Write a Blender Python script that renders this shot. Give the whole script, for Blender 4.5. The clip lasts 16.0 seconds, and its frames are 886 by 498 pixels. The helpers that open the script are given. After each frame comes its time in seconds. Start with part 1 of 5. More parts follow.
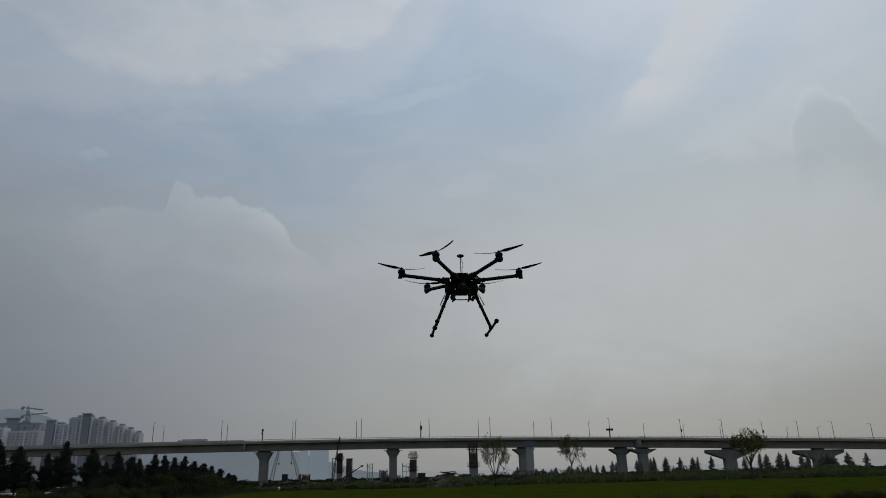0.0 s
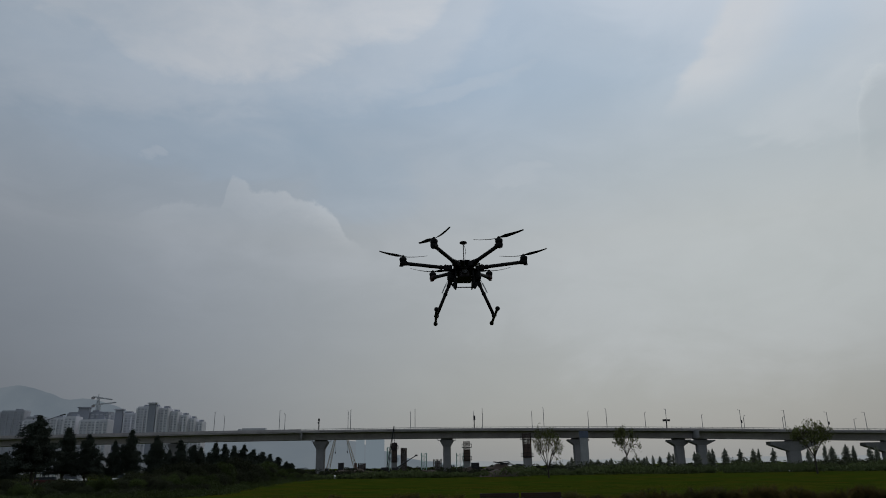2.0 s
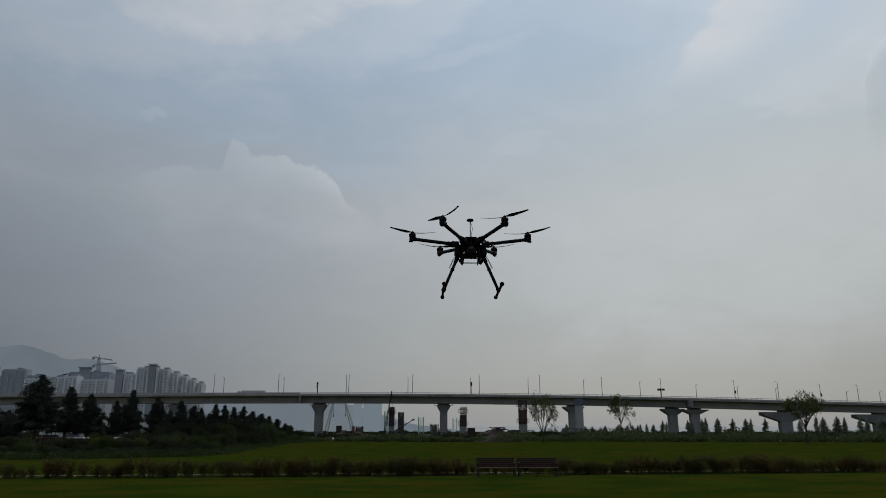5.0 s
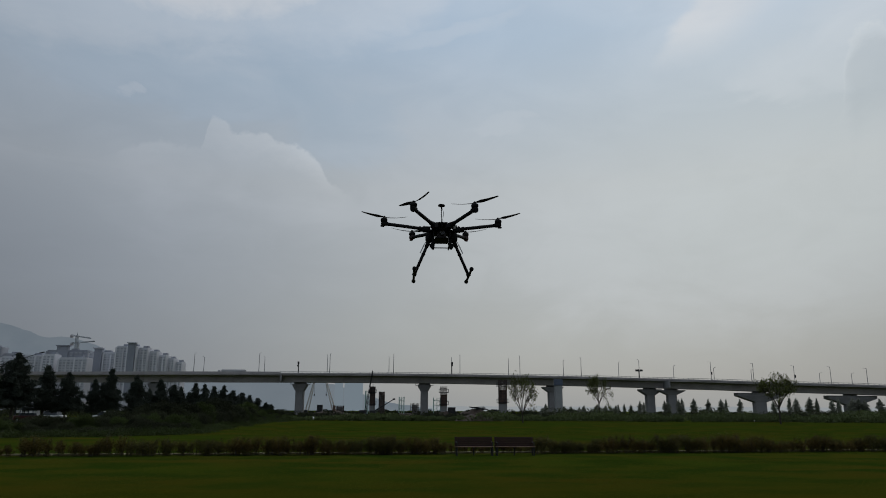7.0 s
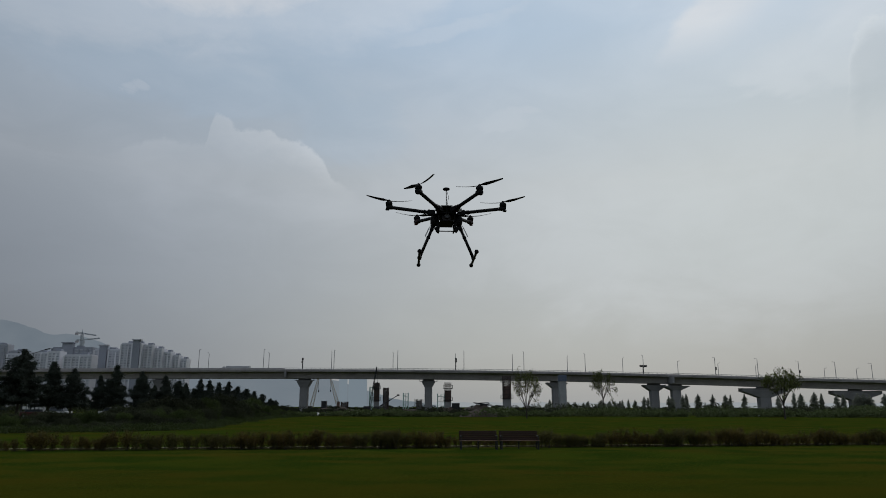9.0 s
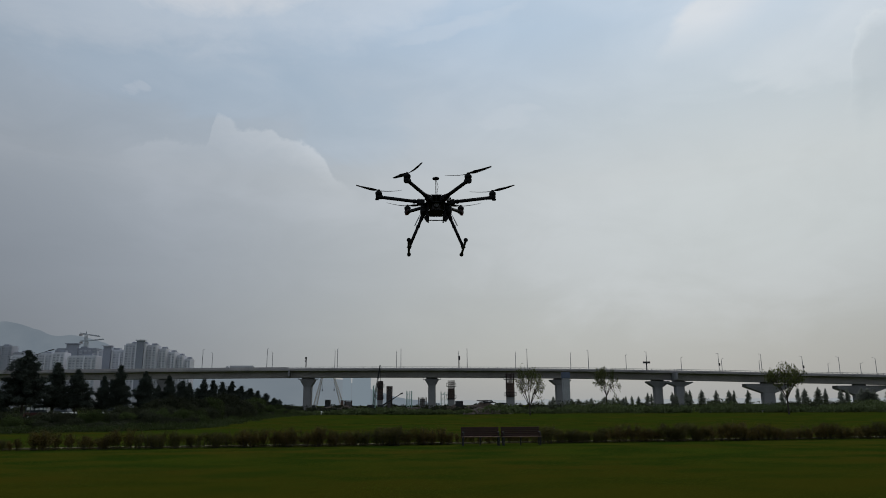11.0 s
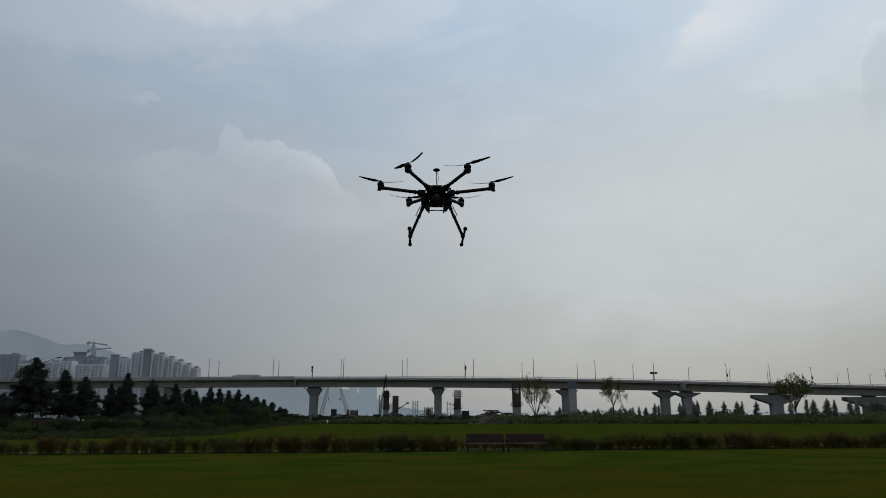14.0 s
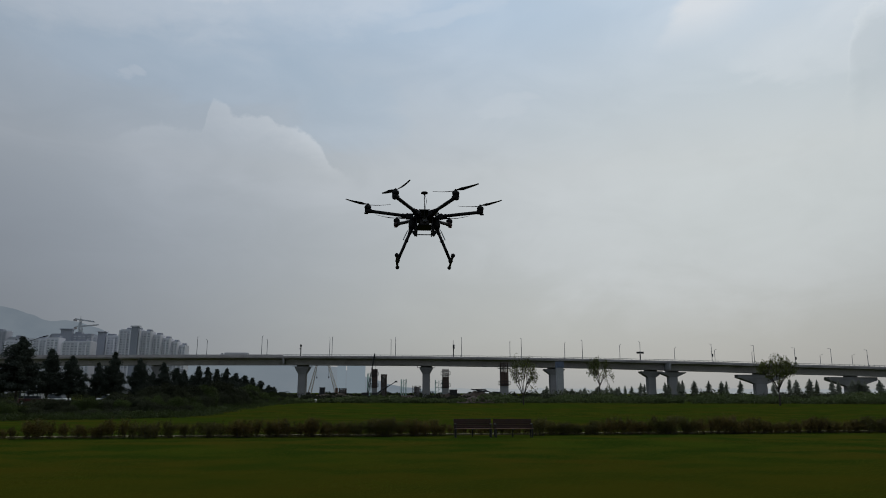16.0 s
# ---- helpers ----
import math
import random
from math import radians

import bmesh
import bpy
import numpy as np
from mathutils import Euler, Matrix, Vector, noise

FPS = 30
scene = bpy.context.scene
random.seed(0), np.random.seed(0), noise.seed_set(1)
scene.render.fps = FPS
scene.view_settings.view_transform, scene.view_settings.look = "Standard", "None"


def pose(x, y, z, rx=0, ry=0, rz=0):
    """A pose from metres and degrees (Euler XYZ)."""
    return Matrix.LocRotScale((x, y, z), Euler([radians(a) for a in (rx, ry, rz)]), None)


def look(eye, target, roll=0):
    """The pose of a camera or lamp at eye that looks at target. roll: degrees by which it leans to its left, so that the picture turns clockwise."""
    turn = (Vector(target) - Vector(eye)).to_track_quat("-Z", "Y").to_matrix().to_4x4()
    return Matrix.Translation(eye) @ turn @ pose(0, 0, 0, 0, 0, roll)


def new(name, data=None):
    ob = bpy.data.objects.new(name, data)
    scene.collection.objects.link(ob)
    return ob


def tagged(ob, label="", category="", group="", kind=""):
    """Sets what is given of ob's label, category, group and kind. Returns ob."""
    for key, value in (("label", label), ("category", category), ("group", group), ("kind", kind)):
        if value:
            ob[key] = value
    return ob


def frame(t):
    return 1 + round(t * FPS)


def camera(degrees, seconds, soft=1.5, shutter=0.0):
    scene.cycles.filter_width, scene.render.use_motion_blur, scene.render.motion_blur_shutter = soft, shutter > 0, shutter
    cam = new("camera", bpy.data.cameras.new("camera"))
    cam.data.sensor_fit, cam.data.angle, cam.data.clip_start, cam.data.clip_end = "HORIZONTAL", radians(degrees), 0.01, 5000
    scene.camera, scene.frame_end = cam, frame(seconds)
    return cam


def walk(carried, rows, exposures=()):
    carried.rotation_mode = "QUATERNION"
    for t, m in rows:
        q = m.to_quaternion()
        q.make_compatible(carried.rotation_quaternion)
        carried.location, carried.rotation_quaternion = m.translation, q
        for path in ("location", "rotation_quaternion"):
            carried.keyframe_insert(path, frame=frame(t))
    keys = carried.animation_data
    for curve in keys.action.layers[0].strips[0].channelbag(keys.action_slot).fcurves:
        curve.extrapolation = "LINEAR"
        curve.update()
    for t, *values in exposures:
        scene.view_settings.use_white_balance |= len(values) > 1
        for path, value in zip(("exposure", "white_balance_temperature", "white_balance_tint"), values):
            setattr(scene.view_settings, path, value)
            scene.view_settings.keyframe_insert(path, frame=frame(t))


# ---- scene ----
# ---- camera ----
cam = camera(65.0, 16.0, 0.95)
PATH = [
    (0.0, pose(-0.402, 0.115, 2.005, 108.07, 1.31, -3.60)),
    (0.5, pose(-0.324, 0.098, 2.027, 107.75, 1.72, -3.46)),
    (1.0, pose(-0.190, 0.137, 2.034, 107.53, 1.94, -1.77)),
    (1.5, pose(-0.064, 0.245, 2.018, 106.71, 1.49, -0.69)),
    (2.0, pose(-0.028, 0.203, 2.001, 107.38, 0.84, 0.71)),
    (2.5, pose(-0.032, 0.131, 2.008, 108.24, 0.14, 2.35)),
    (3.0, pose(-0.043, 0.054, 2.016, 108.05, -0.23, 3.49)),
    (3.5, pose(-0.009, 0.032, 2.026, 107.69, 1.00, 1.13)),
    (4.0, pose(-0.049, -0.029, 2.030, 106.28, -1.13, 1.99)),
    (4.5, pose(-0.070, -0.045, 2.002, 104.29, -1.39, 0.95)),
    (4.7, pose(-0.088, -0.040, 2.002, 104.70, -0.54, 0.80)),
    (6.8, pose(-0.012, -0.168, 2.018, 103.34, 0.04, -1.08)),
    (7.0, pose(-0.000, -0.117, 2.020, 103.08, -0.25, -1.13)),
    (7.5, pose(-0.008, -0.090, 2.000, 102.76, -0.29, -1.40)),
    (8.0, pose(-0.014, -0.100, 1.956, 102.75, -0.21, -1.46)),
    (8.5, pose(-0.023, -0.089, 1.941, 102.92, -0.11, -1.27)),
    (9.0, pose(-0.010, -0.102, 1.919, 102.78, -0.15, -0.80)),
    (9.2, pose(0.000, -0.095, 1.909, 102.56, 0.19, -0.97)),
    (11.3, pose(0.094, -0.102, 1.812, 102.68, 0.19, -0.40)),
    (11.5, pose(0.095, -0.122, 1.783, 103.01, 0.03, -0.30)),
    (12.0, pose(0.096, -0.108, 1.753, 103.29, 0.04, 0.19)),
    (12.5, pose(0.104, -0.062, 1.726, 103.28, 0.01, -0.14)),
    (13.0, pose(0.099, -0.100, 1.697, 103.45, -0.01, -0.22)),
    (13.5, pose(0.111, -0.205, 1.666, 103.34, 0.15, -0.34)),
    (14.0, pose(0.138, -0.181, 1.661, 103.45, 0.04, 0.01)),
    (14.5, pose(0.155, -0.168, 1.657, 103.07, 0.10, -0.00)),
    (15.0, pose(0.165, -0.135, 1.762, 102.57, -0.01, -0.30)),
    (15.5, pose(0.168, -0.189, 1.898, 102.11, 0.15, -0.31)),
    (16.0, pose(0.149, -0.218, 2.028, 101.68, -0.14, -0.95)),
]
walk(cam, PATH, [(0.0, -0.16), (1.5, -0.14), (4.5, -0.06), (7.0, 0.02), (9.0, 0.12), (12.0, 0.18), (16.0, 0.16)])

# ---- sky and sun ----
SUN_AZ, SUN_EL = 30.0, 48.0


def make_world():
    world = bpy.data.worlds.new("hazy_sky")
    scene.world = world
    world.use_nodes = True
    nt = world.node_tree
    nt.nodes.clear()
    N, L = nt.nodes.new, nt.links.new

    def put(sock, v):
        if isinstance(v, (int, float)):
            sock.default_value = v
        elif isinstance(v, tuple):
            sock.default_value = (*v, 1.0) if len(v) == 3 else v
        else:
            L(v, sock)

    def m(op, x, y=0.0, z=0.0, clamp=False):
        n = N("ShaderNodeMath")
        n.operation, n.use_clamp = op, clamp
        for s, v in zip(n.inputs, (x, y, z)):
            put(s, v)
        return n.outputs[0]

    def step(v, lo, hi, a=0.0, b=1.0):
        n = N("ShaderNodeMapRange")
        n.interpolation_type = "SMOOTHSTEP"
        for s, q in zip(n.inputs[:5], (v, lo, hi, a, b)):
            put(s, q)
        return n.outputs[0]

    def mix(f, a, b):
        n = N("ShaderNodeMix")
        n.data_type = "RGBA"
        put(n.inputs[0], f), put(n.inputs[6], a), put(n.inputs[7], b)
        return n.outputs[2]

    def noise_tex(vec, scale, detail=4.0, rough=0.55, dist=0.0):
        n = N("ShaderNodeTexNoise")
        L(vec, n.inputs["Vector"])
        for k, v in (("Scale", scale), ("Detail", detail), ("Roughness", rough), ("Distortion", dist)):
            n.inputs[k].default_value = v
        return n.outputs[0]

    def curve(v, pts, lo, hi, vlo, vhi):
        """A smooth height line: pts of (bearing, height)."""
        n = N("ShaderNodeFloatCurve")
        c = n.mapping.curves[0]
        norm = [((p - lo) / (hi - lo), (q - vlo) / (vhi - vlo)) for p, q in pts]
        c.points[0].location, c.points[1].location = norm[0], norm[-1]
        for p in norm[1:-1]:
            c.points.new(*p)
        for p in c.points:
            p.handle_type = "AUTO_CLAMPED"
        n.mapping.update()
        put(n.inputs["Value"], m("DIVIDE", m("SUBTRACT", v, lo), hi - lo, clamp=True))
        n.inputs["Factor"].default_value = 1.0
        return m("ADD", m("MULTIPLY", n.outputs[0], vhi - vlo), vlo)

    tc = N("ShaderNodeTexCoord")
    sep = N("ShaderNodeSeparateXYZ")
    L(tc.outputs["Generated"], sep.inputs[0])
    X, Y, Z = sep.outputs
    az = m("MULTIPLY", m("ARCTAN2", X, Y), 57.29578)
    el = m("MULTIPLY", m("ARCSINE", Z), 57.29578)
    # cloud fields, flattened towards the horizon
    flat = N("ShaderNodeMapping")
    flat.inputs["Scale"].default_value = (1.0, 1.0, 2.2)
    L(tc.outputs["Generated"], flat.inputs[0])
    big = noise_tex(flat.outputs[0], 2.6, 5.0, 0.5, 0.4)
    mid = noise_tex(flat.outputs[0], 7.0, 6.0, 0.55, 0.6)
    fine = noise_tex(flat.outputs[0], 22.0, 6.0, 0.6, 0.3)
    tiny = noise_tex(tc.outputs["Generated"], 75.0, 5.0, 0.6, 0.2)

    sky = N("ShaderNodeTexSky")
    sky.sky_type, sky.sun_disc = "NISHITA", False
    sky.sun_elevation, sky.sun_rotation = radians(SUN_EL), radians(SUN_AZ)
    sky.air_density, sky.dust_density = 1.2, 3.0
    blue = N("ShaderNodeVectorMath")
    blue.operation = "SCALE"
    L(sky.outputs[0], blue.inputs[0])
    blue.inputs["Scale"].default_value = 0.075

    ramp = N("ShaderNodeValToRGB")
    L(m("DIVIDE", el, 60.0, clamp=True), ramp.inputs[0])
    stops = [(0.0, HAZE_0), (0.12, HAZE_1), (0.30, HAZE_2), (0.5, HAZE_3), (1.0, HAZE_4)]
    er = ramp.color_ramp.elements
    er[0].position, er[0].color = stops[0][0], (*stops[0][1], 1)
    er[1].position, er[1].color = stops[-1][0], (*stops[-1][1], 1)
    for p, c in stops[1:-1]:
        q = er.new(p)
        q.color = (*c, 1)
    col = mix(0.85, blue.outputs[0], ramp.outputs[0])
    # the haze is dimmer away from the sun
    side = step(m("ABSOLUTE", m("SUBTRACT", az, 22.0)), 10.0, 80.0, 1.09, 0.35)
    side = m("ADD", side, step(m("ABSOLUTE", m("SUBTRACT", az, 22.0)), 84.0, 130.0, 0.0, 0.26))
    low = step(el, 2.0, 28.0, 0.0, 1.0)
    side = m("ADD", m("MULTIPLY", side, m("SUBTRACT", 1.0, m("MULTIPLY", low, 0.62))), m("MULTIPLY", low, 0.62))
    side = m("MULTIPLY", side, m("SUBTRACT", 1.0, m("MULTIPLY", m("MULTIPLY", step(az, 16.0, 42.0), step(el, 16.0, 3.0)), 0.16)))
    soft = m("SUBTRACT", mid, 0.5)
    crisp = m("SUBTRACT", fine, 0.5)
    rough = m("ADD", m("MULTIPLY", soft, 2.4), m("MULTIPLY", crisp, 1.6))
    wide = m("ADD", az, m("MULTIPLY", soft, 10.0))
    tall = m("ADD", el, m("ADD", m("MULTIPLY", soft, 5.0), m("MULTIPLY", crisp, 1.5)))

    def bank(a0, e0, ra, re, lean=0.0):
        da = m("DIVIDE", m("SUBTRACT", wide, a0), ra)
        de = m("DIVIDE", m("SUBTRACT", m("SUBTRACT", tall, e0), m("MULTIPLY", m("SUBTRACT", wide, a0), lean)), re)
        return step(m("ADD", m("MULTIPLY", da, da), m("MULTIPLY", de, de)), 1.25, 0.15)

    def most(*masks):
        out_ = masks[0]
        for q in masks[1:]:
            out_ = m("MAXIMUM", out_, q)
        return out_

    gap = most(bank(-7.0, 22.5, 6.0, 3.2), bank(-20.0, 24.6, 15.0, 2.6), m("MULTIPLY", bank(12.0, 31.0, 9.0, 5.0), 0.7))
    col = mix(m("MULTIPLY", gap, 0.30), col, CLEAR)
    # the high sheet: a dense part with a defined lower edge and a thin fringe below it
    over = m("ADD", m("SUBTRACT", el, curve(az, SHEET, -60.0, 20.0, 15.0, 50.0)), rough)
    dense = m("MULTIPLY", step(over, -0.6, 2.2), m("MULTIPLY", step(az, -31.0, -20.0, 0.74, 1.0), step(m("ADD", az, rough), -39.5, -36.5)))
    over = m("ADD", m("SUBTRACT", el, curve(az, FRINGE, -60.0, 20.0, 15.0, 50.0)), m("MULTIPLY", rough, 1.4))
    fringe = m("MULTIPLY", step(over, -1.2, 2.6), 0.42)
    # a slanting streak with a sharp western side, and the veil beyond it
    slant = m("SUBTRACT", m("SUBTRACT", m("ADD", az, rough), 21.0), m("MULTIPLY", m("SUBTRACT", el, 29.5), 0.85))
    streak = m("MULTIPLY", m("MULTIPLY", step(slant, -0.4, 1.6), step(slant, 9.5, 3.5)), step(el, 25.0, 30.0))
    beyond = m("MULTIPLY", step(slant, 9.5, 15.0), step(el, 20.0, 27.0))
    thin = m("MULTIPLY", step(m("ADD", m("MULTIPLY", big, 0.65), m("MULTIPLY", mid, 0.35)), 0.43, 0.62), step(el, 7.0, 17.0))
    wisp = m("MULTIPLY", bank(1.0, 30.2, 7.0, 0.8, 0.22), 0.22)
    puff = m("MULTIPLY", bank(6.9, 23.5, 2.6, 1.0), 0.22)
    puff = m("MAXIMUM", puff, m("MULTIPLY", bank(-24.7, 23.75, 0.8, 0.55), 0.3))
    veil = most(m("MULTIPLY", thin, 0.13), m("MULTIPLY", dense, 0.86), fringe, m("MULTIPLY", streak, 1.0), m("MULTIPLY", beyond, 0.45), m("MULTIPLY", bank(31.0, 24.5, 6.0, 3.0), 0.40), m("MULTIPLY", bank(24.0, 14.0, 24.0, 9.0), 0.28))
    veil = m("MULTIPLY", veil, step(m("ADD", m("MULTIPLY", fine, 0.5), m("MULTIPLY", mid, 0.7)), 0.3, 0.8, 0.72, 1.1), clamp=True)
    veil = most(veil, puff, wisp)
    col = mix(m("MULTIPLY", veil, 0.9), col, VEIL)
    # heaped clouds with a crisp upper edge
    rag = m("ADD", m("MULTIPLY", crisp, 1.1), m("MULTIPLY", m("SUBTRACT", tiny, 0.5), 0.9))
    top = m("ADD", curve(az, HEAP_LEFT, -36.0, 0.0, 0.0, 40.0), rag)
    d = m("SUBTRACT", top, el)
    deep = m("ADD", m("SUBTRACT", curve(az, HEAP_BODY, -36.0, 0.0, 0.0, 40.0), el), m("MULTIPLY", crisp, 3.0))
    body = m("ADD", m("MULTIPLY", step(deep, 2.6, -0.6), 0.66), m("MULTIPLY", step(deep, 7.0, 0.0), 0.34))
    heap = m("MULTIPLY", m("MULTIPLY", step(d, -0.12, 0.34), body), m("MULTIPLY", step(az, -27.5, -22.0), step(az, -6.0, -10.0)))
    rim = step(az, -21.0, -11.5, 0.22, 0.46)
    col = mix(m("MULTIPLY", heap, rim), col, HEAP)
    top2 = m("ADD", curve(az, HEAP_RIGHT, 20.0, 50.0, 0.0, 40.0), m("MULTIPLY", rag, 1.9))
    d2 = m("SUBTRACT", top2, el)
    in_side = step(m("ADD", az, m("MULTIPLY", crisp, 2.0)), 32.8, 34.0)
    under = m("MULTIPLY", m("MULTIPLY", step(d2, 0.2, 1.3), step(d2, 8.0, 3.0)), in_side)
    col = mix(m("MULTIPLY", under, 0.34), col, UNDER)
    heap2 = m("MULTIPLY", m("MULTIPLY", step(d2, -0.35, 0.3), step(d2, 1.5, 0.3)), m("MULTIPLY", step(az, 32.0, 34.5), step(az, 40.0, 37.0)))
    col = mix(m("MULTIPLY", m("MULTIPLY", heap2, step(tiny, 0.35, 0.6, 0.3, 1.0)), 0.26), col, HEAP)
    mul = N("ShaderNodeVectorMath")
    mul.operation = "SCALE"
    L(col, mul.inputs[0])
    grain = m("ADD", 0.95, m("MULTIPLY", mid, 0.10))
    L(m("MULTIPLY", m("MULTIPLY", side, grain), step(el, 22.0, 38.0, 1.0, 1.07)), mul.inputs["Scale"])
    # the air away from the sun is bluer, towards the sun creamier
    cool = N("ShaderNodeVectorMath")
    cool.operation = "MULTIPLY"
    L(mul.outputs[0], cool.inputs[0])
    tint = mix(m("MULTIPLY", step(az, 5.0, -34.0), step(el, 34.0, 3.0)), (1.0, 1.0, 1.0), (0.93, 0.975, 1.10))
    warm = mix(m("MULTIPLY", m("MULTIPLY", step(az, -4.0, 26.0), step(el, 3.0, 14.0)), step(el, 36.0, 20.0)), (1.0, 1.0, 1.0), (1.015, 1.03, 1.005))
    both = N("ShaderNodeVectorMath")
    both.operation = "MULTIPLY"
    L(tint, both.inputs[0])
    L(warm, both.inputs[1])
    L(both.outputs[0], cool.inputs[1])
    bg, out = N("ShaderNodeBackground"), N("ShaderNodeOutputWorld")
    L(cool.outputs[0], bg.inputs[0])
    bg.inputs[1].default_value = SKY_STRENGTH
    L(bg.outputs[0], out.inputs[0])


SKY_STRENGTH = 1.0
HAZE_0, HAZE_1, HAZE_2 = (0.308, 0.324, 0.332), (0.347, 0.364, 0.368), (0.398, 0.428, 0.441)
HAZE_3, HAZE_4 = (0.325, 0.43, 0.545), (0.34, 0.44, 0.57)
UNDER, CLEAR = (0.37, 0.41, 0.45), (0.315, 0.412, 0.515)
VEIL, HEAP = (0.565, 0.592, 0.632), (0.62, 0.645, 0.665)
SHEET = [(-60.0, 32.0), (-33.0, 30.5), (-23.5, 28.8), (-15.0, 29.4), (-8.0, 32.3), (-2.7, 33.7), (1.0, 36.4), (6.0, 42.0), (20.0, 50.0)]
FRINGE = [(-60.0, 24.0), (-33.0, 24.8), (-15.0, 27.4), (-4.0, 28.8), (0.0, 31.0), (4.0, 35.0), (10.0, 42.0), (20.0, 50.0)]
HEAP_LEFT = [(-36.0, 12.0), (-26.0, 18.6), (-24.2, 19.8), (-22.6, 20.2), (-20.6, 20.0), (-19.3, 20.1), (-18.9, 21.5), (-18.4, 22.5), (-17.6, 22.3), (-16.7, 21.7),
             (-14.5, 21.8), (-13.1, 21.15), (-10.8, 20.8), (-9.7, 19.9), (-8.7, 18.4), (-6.8, 17.5), (-4.9, 16.6), (0.0, 14.0)]
HEAP_BODY = [(-36.0, 14.0), (-26.0, 19.0), (-22.5, 20.3), (-19.0, 21.6), (-15.0, 21.9), (-12.0, 21.0), (-9.7, 19.8), (-7.0, 17.8), (0.0, 14.0)]
HEAP_RIGHT = [(20.0, 10.0), (32.6, 21.0), (33.5, 25.1), (34.4, 26.4), (35.5, 26.85), (36.5, 26.3), (37.5, 25.0), (38.8, 22.7), (50.0, 14.0)]
make_world()
sun = new("sun", bpy.data.lights.new("sun", "SUN"))
sun.data.energy, sun.data.angle, sun.data.color = 0.5, radians(25), (1.0, 0.95, 0.88)
sun.matrix_world = look((200 * math.sin(radians(SUN_AZ)), 200 * math.cos(radians(SUN_AZ)), 200 * math.tan(radians(SUN_EL))), (0, 0, 0))


# ---- materials ----
def material(name, base, second=None, scale=4.0, rough=0.7, metal=0.0, bump=0.0, fine=60.0, amount=0.6, island=0.0, objects=0.0, leafy=0.0, spec=0.3):
    """Two colours mixed by noise at two scales, with relief; island and objects vary the brightness piece by piece."""
    mat = bpy.data.materials.new(name)
    mat.use_nodes = True
    nt = mat.node_tree
    N, L = nt.nodes.new, nt.links.new
    b = nt.nodes["Principled BSDF"]
    second = second or tuple(c * 0.7 for c in base)
    tc = N("ShaderNodeTexCoord")
    n1, n2 = N("ShaderNodeTexNoise"), N("ShaderNodeTexNoise")
    for n, s in ((n1, scale), (n2, fine)):
        L(tc.outputs["Object"], n.inputs["Vector"])
        n.inputs["Scale"].default_value, n.inputs["Detail"].default_value = s, 5.0
    add = N("ShaderNodeMath")
    add.operation = "MULTIPLY_ADD"
    L(n2.outputs[0], add.inputs[0])
    add.inputs[1].default_value = 0.5
    half = N("ShaderNodeMath")
    half.operation = "MULTIPLY"
    L(n1.outputs[0], half.inputs[0])
    half.inputs[1].default_value = 0.8
    L(half.outputs[0], add.inputs[2])
    ramp = N("ShaderNodeMapRange")
    ramp.inputs[1].default_value, ramp.inputs[2].default_value = 0.42, 0.86
    ramp.inputs[4].default_value = amount / 0.6
    L(add.outputs[0], ramp.inputs[0])
    mix = N("ShaderNodeMix")
    mix.data_type = "RGBA"
    mix.inputs[6].default_value, mix.inputs[7].default_value = (*base, 1), (*second, 1)
    L(ramp.outputs[0], mix.inputs[0])
    out = mix.outputs[2]
    for source, socket, k in (("ShaderNodeNewGeometry", "Random Per Island", island), ("ShaderNodeObjectInfo", "Random", objects)):
        if k:
            g, mr, sc = N(source), N("ShaderNodeMapRange"), N("ShaderNodeVectorMath")
            sc.operation = "SCALE"
            L(g.outputs[socket], mr.inputs[0])
            mr.inputs[3].default_value, mr.inputs[4].default_value = 1 - k, 1 + k
            L(out, sc.inputs[0])
            L(mr.outputs[0], sc.inputs["Scale"])
            out = sc.outputs[0]
    L(out, b.inputs["Base Color"])
    b.inputs["Roughness"].default_value, b.inputs["Metallic"].default_value = rough, metal
    b.inputs["Specular IOR Level"].default_value = 0.06 if leafy else spec
    if bump:
        bp = N("ShaderNodeBump")
        bp.inputs["Strength"].default_value, bp.inputs["Distance"].default_value = bump, 0.02
        L(add.outputs[0], bp.inputs["Height"])
        L(bp.outputs[0], b.inputs["Normal"])
    if leafy:
        tr, ms = N("ShaderNodeBsdfTranslucent"), N("ShaderNodeMixShader")
        L(out, tr.inputs[0])
        ms.inputs[0].default_value = leafy
        L(b.outputs[0], ms.inputs[1])
        L(tr.outputs[0], ms.inputs[2])
        L(ms.outputs[0], nt.nodes["Material Output"].inputs[0])
    return mat


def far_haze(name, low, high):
    """The plain far distance behind everything: haze put into an emission, as bright as the air before it."""
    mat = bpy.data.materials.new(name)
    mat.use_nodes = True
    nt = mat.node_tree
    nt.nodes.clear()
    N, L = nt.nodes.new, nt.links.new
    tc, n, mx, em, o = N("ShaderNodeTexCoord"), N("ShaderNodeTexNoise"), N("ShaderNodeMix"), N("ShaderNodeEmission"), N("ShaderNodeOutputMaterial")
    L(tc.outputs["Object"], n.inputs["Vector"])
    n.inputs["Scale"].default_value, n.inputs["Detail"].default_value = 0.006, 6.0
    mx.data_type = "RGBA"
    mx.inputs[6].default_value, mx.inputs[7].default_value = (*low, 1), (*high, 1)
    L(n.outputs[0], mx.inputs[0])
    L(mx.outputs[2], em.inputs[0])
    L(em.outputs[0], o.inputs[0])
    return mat


